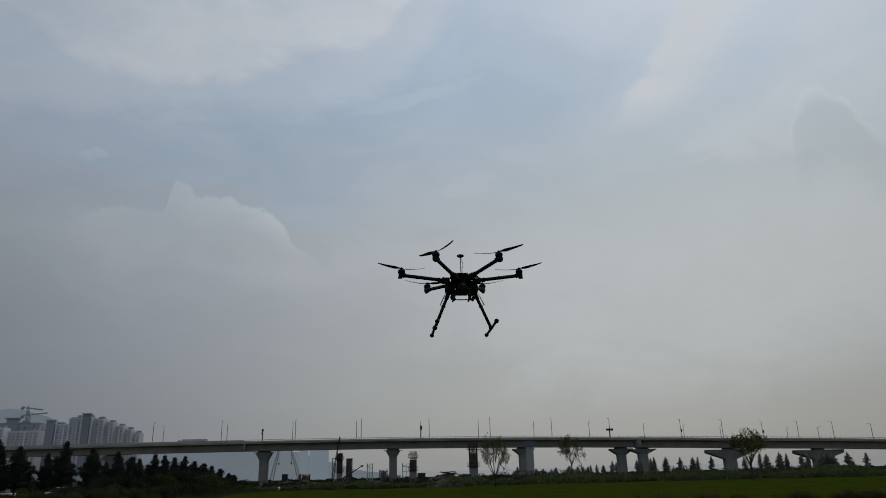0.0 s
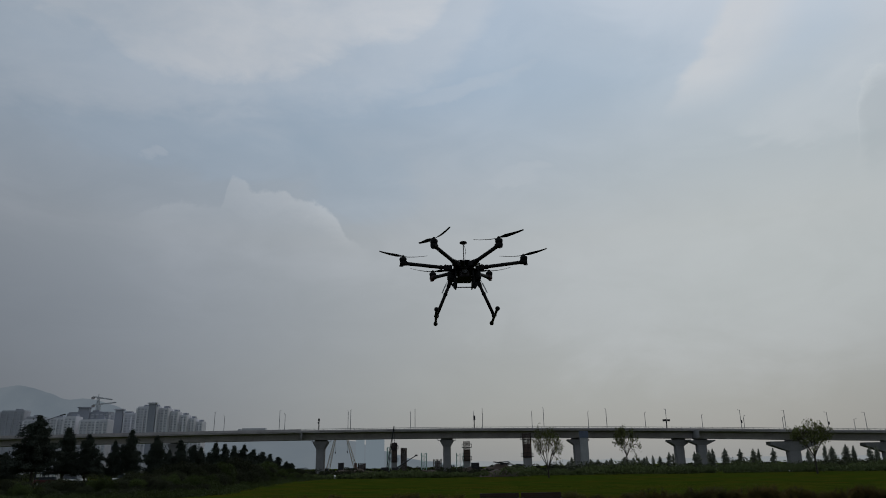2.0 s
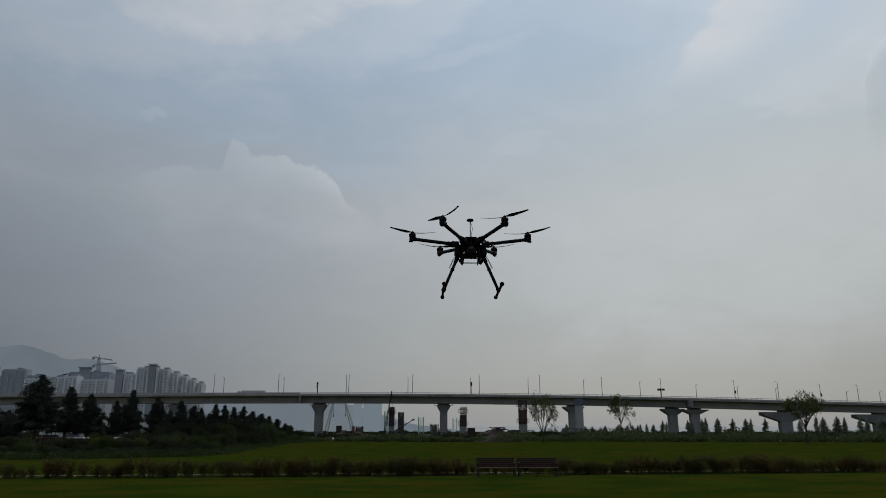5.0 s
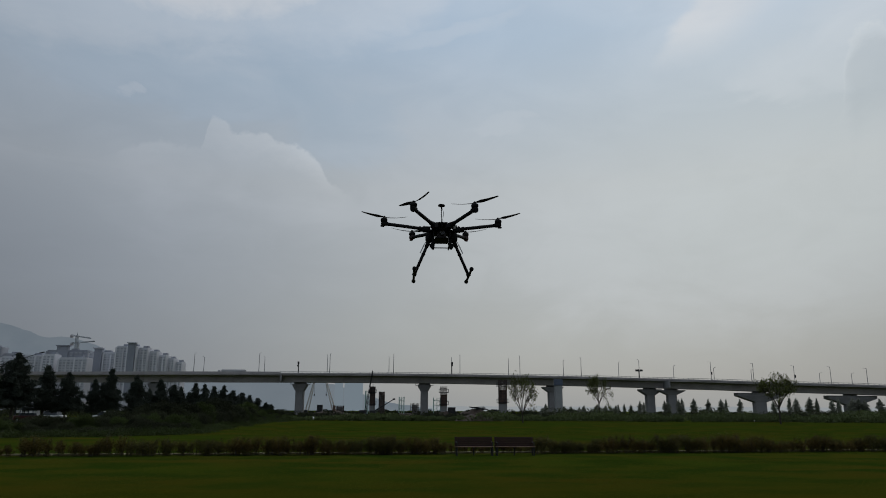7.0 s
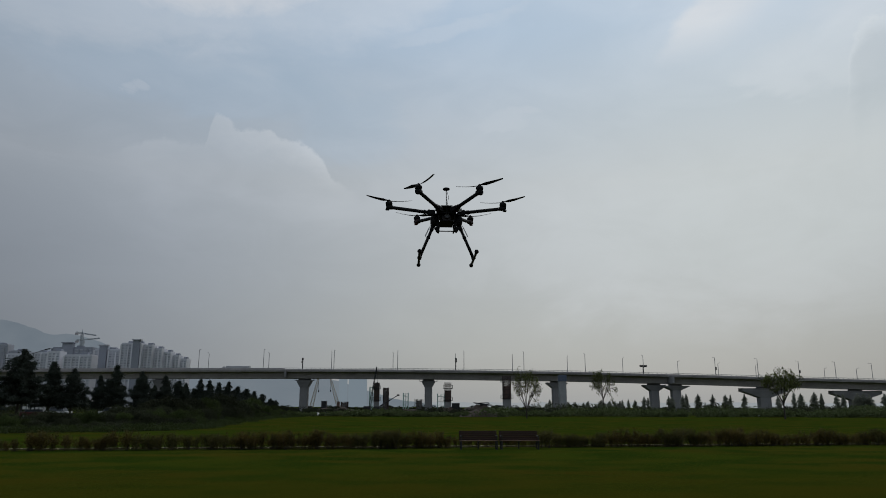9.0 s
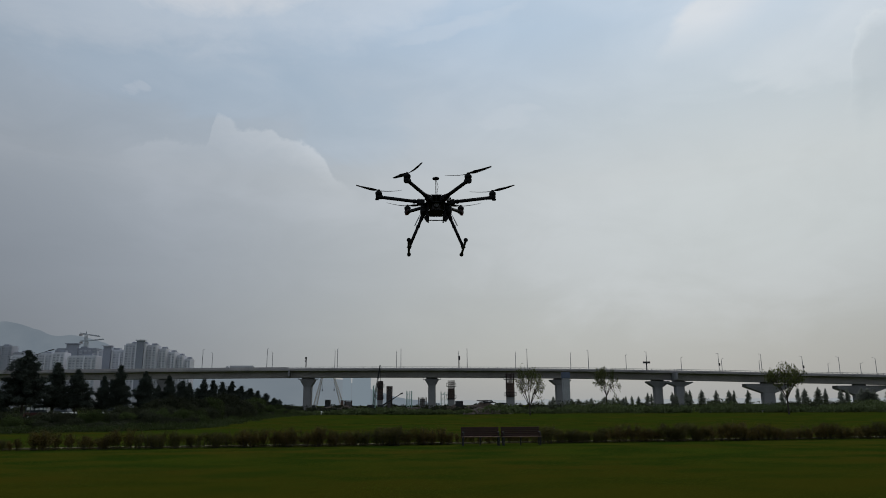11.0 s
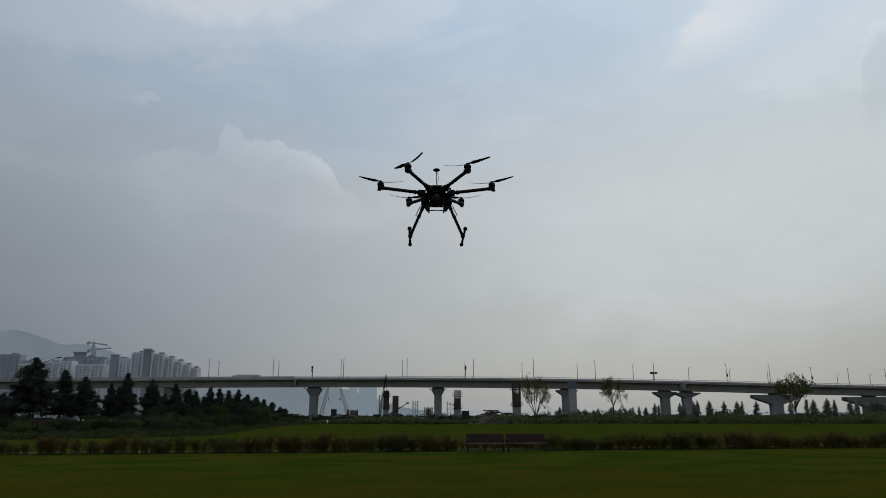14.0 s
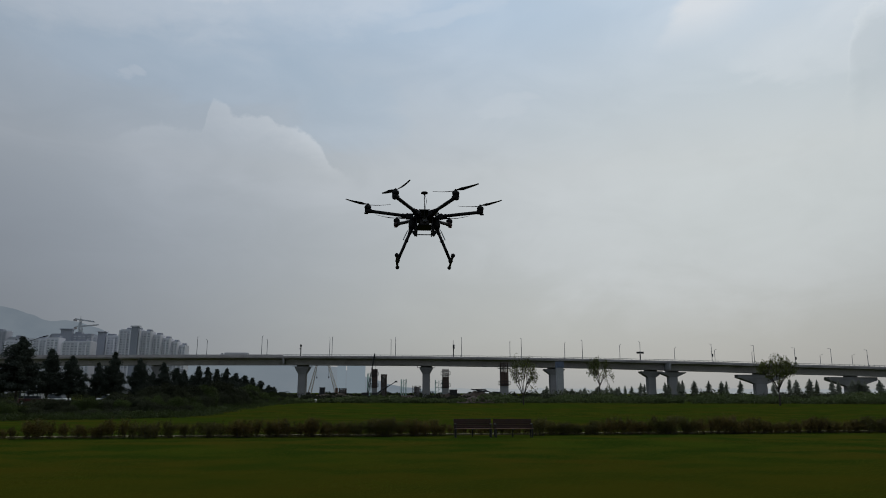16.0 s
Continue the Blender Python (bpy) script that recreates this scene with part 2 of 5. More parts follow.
CONCRETE = material("concrete", (0.42, 0.39, 0.395), (0.27, 0.25, 0.252), 0.15, 0.85, bump=0.15, fine=1.6, objects=0.06)
CONCRETE_DARK = material("weathered_concrete", (0.25, 0.246, 0.25), (0.18, 0.177, 0.18), 0.2, 0.9, bump=0.2, fine=2.0)
CONCRETE_MID = material("column_concrete", (0.23, 0.225, 0.229), (0.165, 0.161, 0.165), 0.2, 0.9, bump=0.2, fine=2.0, objects=0.06)
CONCRETE_NEW = material("fresh_concrete", (0.32, 0.325, 0.33), (0.25, 0.255, 0.26), 0.2, 0.85, fine=2.0)
STEEL_GREY = material("galvanised_steel", (0.26, 0.27, 0.28), (0.19, 0.20, 0.205), 2.0, 0.55, 0.2, fine=20.0)
STEEL_DARK = material("dark_painted_steel", (0.035, 0.036, 0.04), (0.02, 0.02, 0.022), 2.0, 0.5, 0.3)
RUST_DARK = material("dark_rusty_bars", (0.085, 0.062, 0.055), (0.05, 0.04, 0.036), 1.2, 0.85, 0.1, fine=8.0)
RUST = material("rusty_steel", (0.19, 0.115, 0.092), (0.11, 0.075, 0.063), 1.2, 0.85, 0.1, fine=8.0)
GREEN_NET = material("green_painted_scaffold", (0.36, 0.52, 0.46), (0.28, 0.40, 0.36), 0.8, 0.9)
WHITE_PAINT = material("white_paint", (0.78, 0.78, 0.76), (0.66, 0.66, 0.65), 0.5, 0.5)
BLUE_PAINT = material("blue_formwork_paint", (0.105, 0.130, 0.185), (0.085, 0.10, 0.14), 0.6, 0.75)
GLASS_DARK = material("dark_window_glass", (0.06, 0.07, 0.08), (0.04, 0.045, 0.05), 1.0, 0.15)
# haze is mixed into the pale wall colour and the apartment panes
WALL_PALE = material("haze_pale_apartment_render", (0.60, 0.60, 0.64), (0.52, 0.525, 0.57), 0.03, 0.9, fine=0.4, objects=0.08)
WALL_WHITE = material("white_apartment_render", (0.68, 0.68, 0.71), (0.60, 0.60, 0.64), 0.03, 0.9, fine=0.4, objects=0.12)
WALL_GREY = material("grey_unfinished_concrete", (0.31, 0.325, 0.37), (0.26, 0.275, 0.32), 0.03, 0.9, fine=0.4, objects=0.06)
# deeper haze put into wall and pane colour: dim, bluish, little contrast
WALL_HAZE = material("haze_dim_apartment_render", (0.41, 0.42, 0.465), (0.35, 0.36, 0.405), 0.03, 0.9, fine=0.4, objects=0.06)
PANE_HAZE = material("haze_dim_apartment_glazing", (0.34, 0.355, 0.40), (0.30, 0.315, 0.36), 0.3, 0.6, objects=0.1)
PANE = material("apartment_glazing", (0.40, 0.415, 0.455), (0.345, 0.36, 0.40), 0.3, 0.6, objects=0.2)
SOIL = material("turned_earth", (0.044, 0.030, 0.021), (0.028, 0.020, 0.015), 0.4, 0.95, bump=0.5, fine=3.0)
PATH_STONE = material("pale_path_concrete", (0.21, 0.18, 0.10), (0.13, 0.12, 0.06), 0.9, 0.9, bump=0.2, fine=12.0, objects=0.12)
BARK = material("grey_brown_bark", (0.055, 0.046, 0.038), (0.032, 0.027, 0.022), 3.0, 0.95, bump=0.6, fine=25.0)
NEEDLES = material("dark_conifer_needles", (0.048, 0.058, 0.046), (0.036, 0.044, 0.036), 0.6, 0.75, fine=4.0, island=0.2, leafy=0.15)
LEAF_GREEN = material("green_leaves", (0.054, 0.074, 0.022), (0.034, 0.048, 0.016), 0.8, 0.6, fine=5.0, island=0.2, objects=0.35, leafy=0.3)
LEAF_TREE = material("light_green_leaves", (0.115, 0.130, 0.044), (0.080, 0.094, 0.032), 0.8, 0.6, fine=5.0, island=0.3, leafy=0.35)
LEAF_SCRUB = material("dull_scrub_leaves", (0.092, 0.116, 0.046), (0.066, 0.086, 0.036), 0.05, 0.7, fine=0.6, island=0.2, leafy=0.3)
LEAF_YOUNG = material("dull_young_tree_leaves", (0.28, 0.295, 0.24), (0.21, 0.22, 0.18), 0.4, 0.7, fine=4.0, island=0.2, objects=0.2, leafy=0.5)
LEAF_DARK = material("dark_shrub_leaves", (0.044, 0.050, 0.027), (0.030, 0.036, 0.020), 0.4, 0.7, fine=4.0, island=0.15, objects=0.42, leafy=0.25)
LEAF_RUSSET = material("russet_hedge_leaves", (0.100, 0.064, 0.022), (0.080, 0.074, 0.018), 0.9, 0.7, fine=4.0, island=0.18, objects=0.28, leafy=0.3)
GRASS_BLADE = material("grass_blades", (0.070, 0.096, 0.009), (0.094, 0.092, 0.012), 0.12, 0.8, fine=0.9, island=0.1, leafy=0.5)
CARBON = material("black_carbon_fibre", (0.007, 0.007, 0.008), (0.012, 0.012, 0.013), 30.0, 0.55, 0.0, fine=220.0, spec=0.12)
PLASTIC = material("matt_black_plastic", (0.009, 0.009, 0.010), (0.006, 0.006, 0.006), 20.0, 0.7, spec=0.12)
ALU_RED = material("red_anodised_aluminium", (0.10, 0.010, 0.010), (0.07, 0.008, 0.008), 30.0, 0.4, 0.6)
DARK_RED = material("dark_red_plastic", (0.030, 0.009, 0.010), (0.020, 0.007, 0.008), 30.0, 0.6)
ALU = material("bare_aluminium", (0.55, 0.55, 0.56), (0.42, 0.42, 0.43), 40.0, 0.45, 0.3)
SAND_STEEL = material("sand_coloured_steel", (0.52, 0.46, 0.38), (0.40, 0.36, 0.30), 0.5, 0.6)
PALE_STEEL = material("pale_painted_steel", (0.36, 0.38, 0.40), (0.28, 0.30, 0.32), 0.5, 0.6)
SILVER = material("dusty_silver_paint", (0.42, 0.43, 0.44), (0.34, 0.35, 0.36), 0.5, 0.5)
REFLECTION_GREY = material("grey_reflection_disc", (0.05, 0.05, 0.055), (0.035, 0.035, 0.04), 30.0, 0.35, spec=0.5)
LABEL_GREY = material("grey_sticker", (0.55, 0.55, 0.55), (0.42, 0.42, 0.42), 30.0, 0.6)
CELL = material("dark_brown_battery_wrap", (0.016, 0.009, 0.009), (0.010, 0.007, 0.007), 20.0, 0.5)
BENCH_WOOD = material("red_brown_bench_slats", (0.036, 0.013, 0.011), (0.022, 0.010, 0.009), 3.0, 0.6, bump=0.3, fine=30.0, objects=0.15)
BENCH_HIGHLIGHT = material("highlight_bench_seat_slat", (0.20, 0.12, 0.085), (0.12, 0.07, 0.05), 3.0, 0.5, bump=0.3, fine=30.0, objects=0.1)
# far hills, towers and shore carry their haze as emitted colour
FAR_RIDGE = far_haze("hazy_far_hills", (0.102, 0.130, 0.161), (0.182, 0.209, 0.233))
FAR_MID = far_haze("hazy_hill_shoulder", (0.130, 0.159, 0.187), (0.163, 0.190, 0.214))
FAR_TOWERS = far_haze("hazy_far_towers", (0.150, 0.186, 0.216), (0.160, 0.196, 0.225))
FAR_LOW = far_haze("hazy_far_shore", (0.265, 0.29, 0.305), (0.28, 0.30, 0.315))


# ---- mesh helpers ----
def part(name, bm, mat, parent=None, label="", smooth=False):
    """Links a bmesh, or vertices and faces, as one mesh object under a thing or a part."""
    me = bpy.data.meshes.new(name)
    if isinstance(bm, tuple):
        me.from_pydata(*[np.asarray(bm[0]).tolist(), [], [list(q) for q in bm[1]]])
    else:
        bm.to_mesh(me)
        bm.free()
    me.materials.append(mat)
    if smooth:
        me.polygons.foreach_set("use_smooth", [True] * len(me.polygons))
    ob = new(name, me)
    if parent is not None:
        ob.parent = parent
    if label:
        ob["label"] = label
    return ob


def piece(name, me, parent, at, rz=0.0, scale=(1, 1, 1)):
    """Another object on a mesh that is there already."""
    ob = new(name, me)
    ob.parent = parent
    ob.location, ob.rotation_euler, ob.scale = at, (0, 0, rz), scale
    return ob


def thing(name, at, label, category, group="", kind="", rz=0.0, scale=1.0):
    ob = new(name)
    ob.empty_display_size = 0.2
    ob.location, ob.rotation_euler = at, (0, 0, radians(rz))
    ob.scale = (scale, scale, scale) if isinstance(scale, (int, float)) else scale
    return tagged(ob, label, category, group, kind)


def add_box(bm, c, s, bevel=0.0, m=None):
    r = bmesh.ops.create_cube(bm, size=1.0)
    bmesh.ops.scale(bm, vec=s, verts=r["verts"])
    if bevel:
        edges = list({e for v in r["verts"] for e in v.link_edges})
        r = {"verts": list({v for f in bmesh.ops.bevel(bm, geom=edges, offset=bevel, segments=2, affect="EDGES", profile=0.5)["faces"] for v in f.verts} | {v for v in r["verts"] if v.is_valid})}
    if m is not None:
        bmesh.ops.transform(bm, matrix=m, verts=r["verts"])
    bmesh.ops.translate(bm, vec=c, verts=r["verts"])
    return bm


def box(c, s, bevel=0.0, m=None):
    return add_box(bmesh.new(), c, s, bevel, m)


def add_tube(bm, a, b, r1, r2=None, seg=10, cap=True):
    a, b = Vector(a), Vector(b)
    r2 = r1 if r2 is None else r2
    d = b - a
    q = d.to_track_quat("Z", "Y").to_matrix()
    rings = []
    for p, r in ((a, r1), (b, r2)):
        rings.append([bm.verts.new(p + q @ Vector((r * math.cos(k * math.tau / seg), r * math.sin(k * math.tau / seg), 0))) for k in range(seg)])
    for k in range(seg):
        bm.faces.new((rings[0][k], rings[0][(k + 1) % seg], rings[1][(k + 1) % seg], rings[1][k]))
    if cap:
        bm.faces.new(rings[0][::-1])
        bm.faces.new(rings[1])
    return bm


def tube(a, b, r1, r2=None, seg=10):
    return add_tube(bmesh.new(), a, b, r1, r2, seg)


def add_lathe(bm, profile, at=(0, 0, 0), seg=20):
    """A turned form: profile of (radius, height) from below."""
    rings = [[bm.verts.new(Vector(at) + Vector((r * math.cos(k * math.tau / seg), r * math.sin(k * math.tau / seg), z))) for k in range(seg)] for r, z in profile]
    for lo, hi in zip(rings, rings[1:]):
        for k in range(seg):
            bm.faces.new((lo[k], lo[(k + 1) % seg], hi[(k + 1) % seg], hi[k]))
    bm.faces.new(rings[0][::-1])
    bm.faces.new(rings[-1])
    return bm


def loft(sections):
    """Stacked rectangles with cut corners: (height, half width, half depth, cut)."""
    bm = bmesh.new()
    rings = []
    for z, w, d, c in sections:
        rings.append([bm.verts.new((x, y, z)) for x, y in ((-w + c, -d), (w - c, -d), (w, -d + c), (w, d - c), (w - c, d), (-w + c, d), (-w, d - c), (-w, -d + c))])
    for lo, hi in zip(rings, rings[1:]):
        for k in range(8):
            bm.faces.new((lo[k], lo[(k + 1) % 8], hi[(k + 1) % 8], hi[k]))
    bm.faces.new(rings[0][::-1])
    bm.faces.new(rings[-1])
    return bm


def sweep(line, section):
    """A section of (across, up) carried along a line of (x, y, z)."""
    bm = bmesh.new()
    rings = []
    for k, p in enumerate(line):
        t = Vector(line[min(k + 1, len(line) - 1)]) - Vector(line[max(k - 1, 0)])
        s = Vector((t.y, -t.x, 0)).normalized()
        rings.append([bm.verts.new(Vector(p) + s * a + Vector((0, 0, u))) for a, u in section])
    n = len(section)
    for lo, hi in zip(rings, rings[1:]):
        for k in range(n):
            bm.faces.new((lo[k], lo[(k + 1) % n], hi[(k + 1) % n], hi[k]))
    bm.faces.new(rings[0][::-1])
    bm.faces.new(rings[-1])
    bmesh.ops.recalc_face_normals(bm, faces=bm.faces)
    return bm


def smooth_line(knots, n):
    """Points along a gentle curve through the knots."""
    k = np.array(knots, float)
    x = np.linspace(k[0, 0], k[-1, 0], n)
    raw = np.stack([x, np.interp(x, k[:, 0], k[:, 1]), np.interp(x, k[:, 0], k[:, 2])], 1)
    w = max(3, n // 12) | 1
    pad = np.concatenate([np.repeat(raw[:1], w // 2, 0), raw, np.repeat(raw[-1:], w // 2, 0)])
    out = raw.copy()
    for c in (1, 2):
        out[:, c] = np.convolve(pad[:, c], np.ones(w) / w, "valid")
    return [tuple(p) for p in out]


def leaves(centres, size, rng, spread=0.0, flat=0.0, per=1):
    """Small leaf blades, two triangles each, scattered about the centres."""
    c = np.repeat(np.asarray(centres, float), per, 0)
    n = len(c)
    c = c + rng.normal(0, 1, (n, 3)) * spread
    u, v = rng.normal(0, 1, (n, 3)), rng.normal(0, 1, (n, 3))
    u[:, 2] *= 1 - flat
    u /= np.linalg.norm(u, axis=1)[:, None]
    v -= (u * v).sum(1)[:, None] * u
    v /= np.linalg.norm(v, axis=1)[:, None]
    s = size * rng.uniform(0.6, 1.3, (n, 1))
    verts = np.stack([c - u * s, c - v * s * 0.45, c + u * s, c + v * s * 0.45], 1).reshape(-1, 3)
    i = np.arange(n) * 4
    return verts, np.stack([i, i + 1, i + 2, i + 3], 1)


# ---- ground ----
def make_ground():
    mat = bpy.data.materials.new("mown_grass")
    mat.use_nodes = True
    nt = mat.node_tree
    N, L = nt.nodes.new, nt.links.new
    b = nt.nodes["Principled BSDF"]
    tc = N("ShaderNodeTexCoord")
    tones = []
    for scale, stretch in ((0.11, (0.7, 1.2, 1)), (0.45, (0.7, 1.1, 1)), (9.0, (1, 1, 1))):
        mp, n = N("ShaderNodeMapping"), N("ShaderNodeTexNoise")
        mp.inputs["Scale"].default_value = stretch
        L(tc.outputs["Object"], mp.inputs[0])
        L(mp.outputs[0], n.inputs["Vector"])
        n.inputs["Scale"].default_value, n.inputs["Detail"].default_value = scale, 6.0
        tones.append(n.outputs[0])
    col = None
    prev = (0.032, 0.049, 0.005, 1)
    for n, c, lo, hi in zip(tones, ((0.050, 0.044, 0.006, 1), (0.019, 0.036, 0.004, 1), (0.039, 0.047, 0.007, 1)), (0.40, 0.42, 0.5), (0.60, 0.60, 0.9)):
        r, mx = N("ShaderNodeMapRange"), N("ShaderNodeMix")
        r.inputs[1].default_value, r.inputs[2].default_value = lo, hi
        L(n, r.inputs[0])
        mx.data_type = "RGBA"
        L(r.outputs[0], mx.inputs[0])
        if col is None:
            mx.inputs[6].default_value = prev
        else:
            L(col, mx.inputs[6])
        mx.inputs[7].default_value = c
        col = mx.outputs[2]
    # drier, browner turf on the near side of the lawn
    sp, dry, wet = N("ShaderNodeSeparateXYZ"), N("ShaderNodeMapRange"), N("ShaderNodeMix")
    L(tc.outputs["Object"], sp.inputs[0])
    bend = N("ShaderNodeMath")
    bend.operation = "MULTIPLY_ADD"
    L(tones[1], bend.inputs[0])
    bend.inputs[1].default_value = 16.0
    L(sp.outputs[1], bend.inputs[2])
    dry.interpolation_type = "SMOOTHSTEP"
    dry.inputs[1].default_value, dry.inputs[2].default_value = 36.0, 20.0
    dry.inputs[4].default_value = 0.8
    L(bend.outputs[0], dry.inputs[0])
    wet.data_type = "RGBA"
    L(dry.outputs[0], wet.inputs[0])
    L(col, wet.inputs[6])
    wet.inputs[7].default_value = (0.040, 0.037, 0.004, 1)
    L(wet.outputs[2], b.inputs["Base Color"])
    b.inputs["Roughness"].default_value = 0.95
    b.inputs["Specular IOR Level"].default_value = 0.0
    bp = N("ShaderNodeBump")
    bp.inputs["Strength"].default_value, bp.inputs["Distance"].default_value = 0.2, 0.02
    L(tones[2], bp.inputs["Height"])
    L(bp.outputs[0], b.inputs["Normal"])
    xs = np.concatenate([[-4500, -1500, -500], np.arange(-200, 201, 10), [500, 1500, 4500]])
    ys = np.concatenate([[-4500, -1000, -200, -50], np.arange(-20, 61, 4), np.arange(70, 301, 15), [500, 1500, 4800]])
    X, Y = np.meshgrid(xs, ys)
    Z = np.zeros_like(X, float)
    near = (abs(X) < 210) & (Y > 40) & (Y < 310)
    for i, j in zip(*np.where(near)):
        Z[i, j] = 0.25 * noise.noise(Vector((X[i, j] * 0.03, Y[i, j] * 0.03, 0.3)))
    w = len(xs)
    faces = [(r * w + c, r * w + c + 1, (r + 1) * w + c + 1, (r + 1) * w + c) for r in range(len(ys) - 1) for c in range(w - 1)]
    g = part("ground", (np.stack([X, Y, Z], -1).reshape(-1, 3), faces), mat, smooth=True)
    tagged(g, "dark green mown lawn reaching to the horizon", "lawn", kind="structure")


make_ground()


# ---- far distance ----
def ridge(name, line, depth, mat, label, n=90, rough=6.0, seed=0.0):
    """A far range of hills with a crest line of (x, z) at one depth, sloping down towards the viewer."""
    k = np.array(line, float)
    x = np.linspace(k[0, 0], k[-1, 0], n)
    z = np.interp(x, k[:, 0], k[:, 1])
    z = np.convolve(np.pad(z, 1, "edge"), np.ones(3) / 3, "valid")
    verts, faces = [], []
    for i in range(n):
        h = max(0.5, z[i] + rough * noise.noise(Vector((x[i] * 0.02, seed, 0))) + rough * 0.4 * noise.noise(Vector((x[i] * 0.09, seed, 4))))
        for f, back in ((0.0, -0.10), (0.55, -0.05), (1.0, 0.0), (0.0, 0.12)):
            verts.append((x[i], depth * (1 + back), h * f - (2.0 if f == 0 else 0)))
    for i in range(n - 1):
        for r in range(3):
            a = i * 4 + r
            faces.append((a, a + 4, a + 5, a + 1))
    ob = part(name, (verts, faces), mat, smooth=True)
    return tagged(ob, label, "hills", kind="structure")


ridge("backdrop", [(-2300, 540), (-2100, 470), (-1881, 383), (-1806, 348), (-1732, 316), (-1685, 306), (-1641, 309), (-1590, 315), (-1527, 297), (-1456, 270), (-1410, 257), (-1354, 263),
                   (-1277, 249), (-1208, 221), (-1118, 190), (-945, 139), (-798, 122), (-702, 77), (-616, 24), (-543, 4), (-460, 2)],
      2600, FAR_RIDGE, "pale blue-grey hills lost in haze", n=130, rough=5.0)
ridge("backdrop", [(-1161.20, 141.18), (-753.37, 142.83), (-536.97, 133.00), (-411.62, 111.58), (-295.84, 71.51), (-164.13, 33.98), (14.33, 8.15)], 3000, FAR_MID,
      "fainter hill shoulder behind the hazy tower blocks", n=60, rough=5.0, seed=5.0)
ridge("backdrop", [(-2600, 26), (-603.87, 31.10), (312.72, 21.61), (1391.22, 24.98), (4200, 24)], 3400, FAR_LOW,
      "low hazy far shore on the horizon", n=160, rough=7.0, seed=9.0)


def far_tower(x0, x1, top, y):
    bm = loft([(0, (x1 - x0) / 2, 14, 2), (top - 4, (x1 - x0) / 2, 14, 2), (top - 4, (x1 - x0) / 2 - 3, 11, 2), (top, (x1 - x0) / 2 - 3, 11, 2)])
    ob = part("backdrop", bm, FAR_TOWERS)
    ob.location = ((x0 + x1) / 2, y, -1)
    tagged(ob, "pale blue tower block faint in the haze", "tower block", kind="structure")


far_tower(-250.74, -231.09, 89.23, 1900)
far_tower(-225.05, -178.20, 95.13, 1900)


# ---- apartment blocks ----
WINDOW_MESH = {}


def apartment(x0, x1, top, y, label, wall=None, core=None, cols=4, rows=15, depth=16.0, pane=None):
    """A slab block with its stair core, roof parapet and rows of windows on the side that is seen."""
    wall = wall or WALL_PALE
    w = x1 - x0
    b = thing("apartment_building", ((x0 + x1) / 2, y, 0), label, "apartment block", "apartment blocks beyond the bridge")
    part("wall", loft([(-1, w / 2, depth / 2, 0.8), (top, w / 2, depth / 2, 0.8)]), wall, b)
    part("roof", loft([(top, w / 2 - 0.3, depth / 2 - 0.3, 0.5), (top + 1.2, w / 2 - 0.3, depth / 2 - 0.3, 0.5)]), wall, b)
    if core:
        cx, cw, ch = core
        part("stair_core", loft([(top * 0.2, cw / 2, 2.2, 0.2), (top + ch, cw / 2, 2.2, 0.2)]), WALL_GREY, b, "darker grey stair core").location = (cx - (x0 + x1) / 2, -depth / 2, 0)
        part("core_roof", loft([(top + ch, cw / 2 + 1.2, 3.4, 0.2), (top + ch + 1.2, cw / 2 + 1.2, 3.4, 0.2)]), wall, b, "overhanging flat core roof").location = (cx - (x0 + x1) / 2, -depth / 2, 0)
    pane = pane or PANE
    if pane.name not in WINDOW_MESH:
        bm = box((0, 0, 0), (1, 0.3, 1))
        me = WINDOW_MESH[pane.name] = bpy.data.meshes.new("window")
        bm.to_mesh(me)
        bm.free()
        me.materials.append(pane)
    pitch = w / cols
    for c in range(0, cols + 1, 2):
        x = -w / 2 + c * pitch
        if not core or abs(x - (core[0] - (x0 + x1) / 2)) > core[1] / 2 + 0.8:
            part("bay", loft([(-1, 0.8, 0.7, 0.1), (top - (2.9 if c % 4 else 0.4), 0.8, 0.7, 0.1)]), WALL_WHITE if wall is WALL_PALE else wall, b, "paler projecting bay").location = (x, -depth / 2 - 0.5, 0)
    # a plant room and water tank on the roof
    part("plant_room", loft([(top + 1.0, min(w * 0.22, 4.0), 3.0, 0.2), (top + 3.6, min(w * 0.22, 4.0), 3.0, 0.2)]), WALL_GREY, b).location = (w * 0.12, 1.0, 0)
    for r in range(rows):
        z = top - 2.2 - r * 2.9
        for c in range(cols):
            x = -w / 2 + (c + 0.5) * pitch
            if core and abs(x - (core[0] - (x0 + x1) / 2)) < core[1] / 2 + 0.6:
                continue
            piece("window", WINDOW_MESH[pane.name], b, (x, -depth / 2 - 0.06, z), 0, (pitch * 0.62, 1, 1.5))
    return b


AY = 830
pale, raw = "pale grey high-rise apartment block in haze", "unfinished dark grey concrete apartment block"
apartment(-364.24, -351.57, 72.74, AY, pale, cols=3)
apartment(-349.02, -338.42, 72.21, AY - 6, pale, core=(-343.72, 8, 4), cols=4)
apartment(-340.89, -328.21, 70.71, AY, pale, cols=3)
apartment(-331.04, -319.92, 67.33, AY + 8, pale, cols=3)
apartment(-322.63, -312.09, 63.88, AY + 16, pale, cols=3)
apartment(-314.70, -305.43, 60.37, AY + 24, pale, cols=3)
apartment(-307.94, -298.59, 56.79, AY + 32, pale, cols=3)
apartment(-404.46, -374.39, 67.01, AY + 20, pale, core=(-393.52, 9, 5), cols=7)
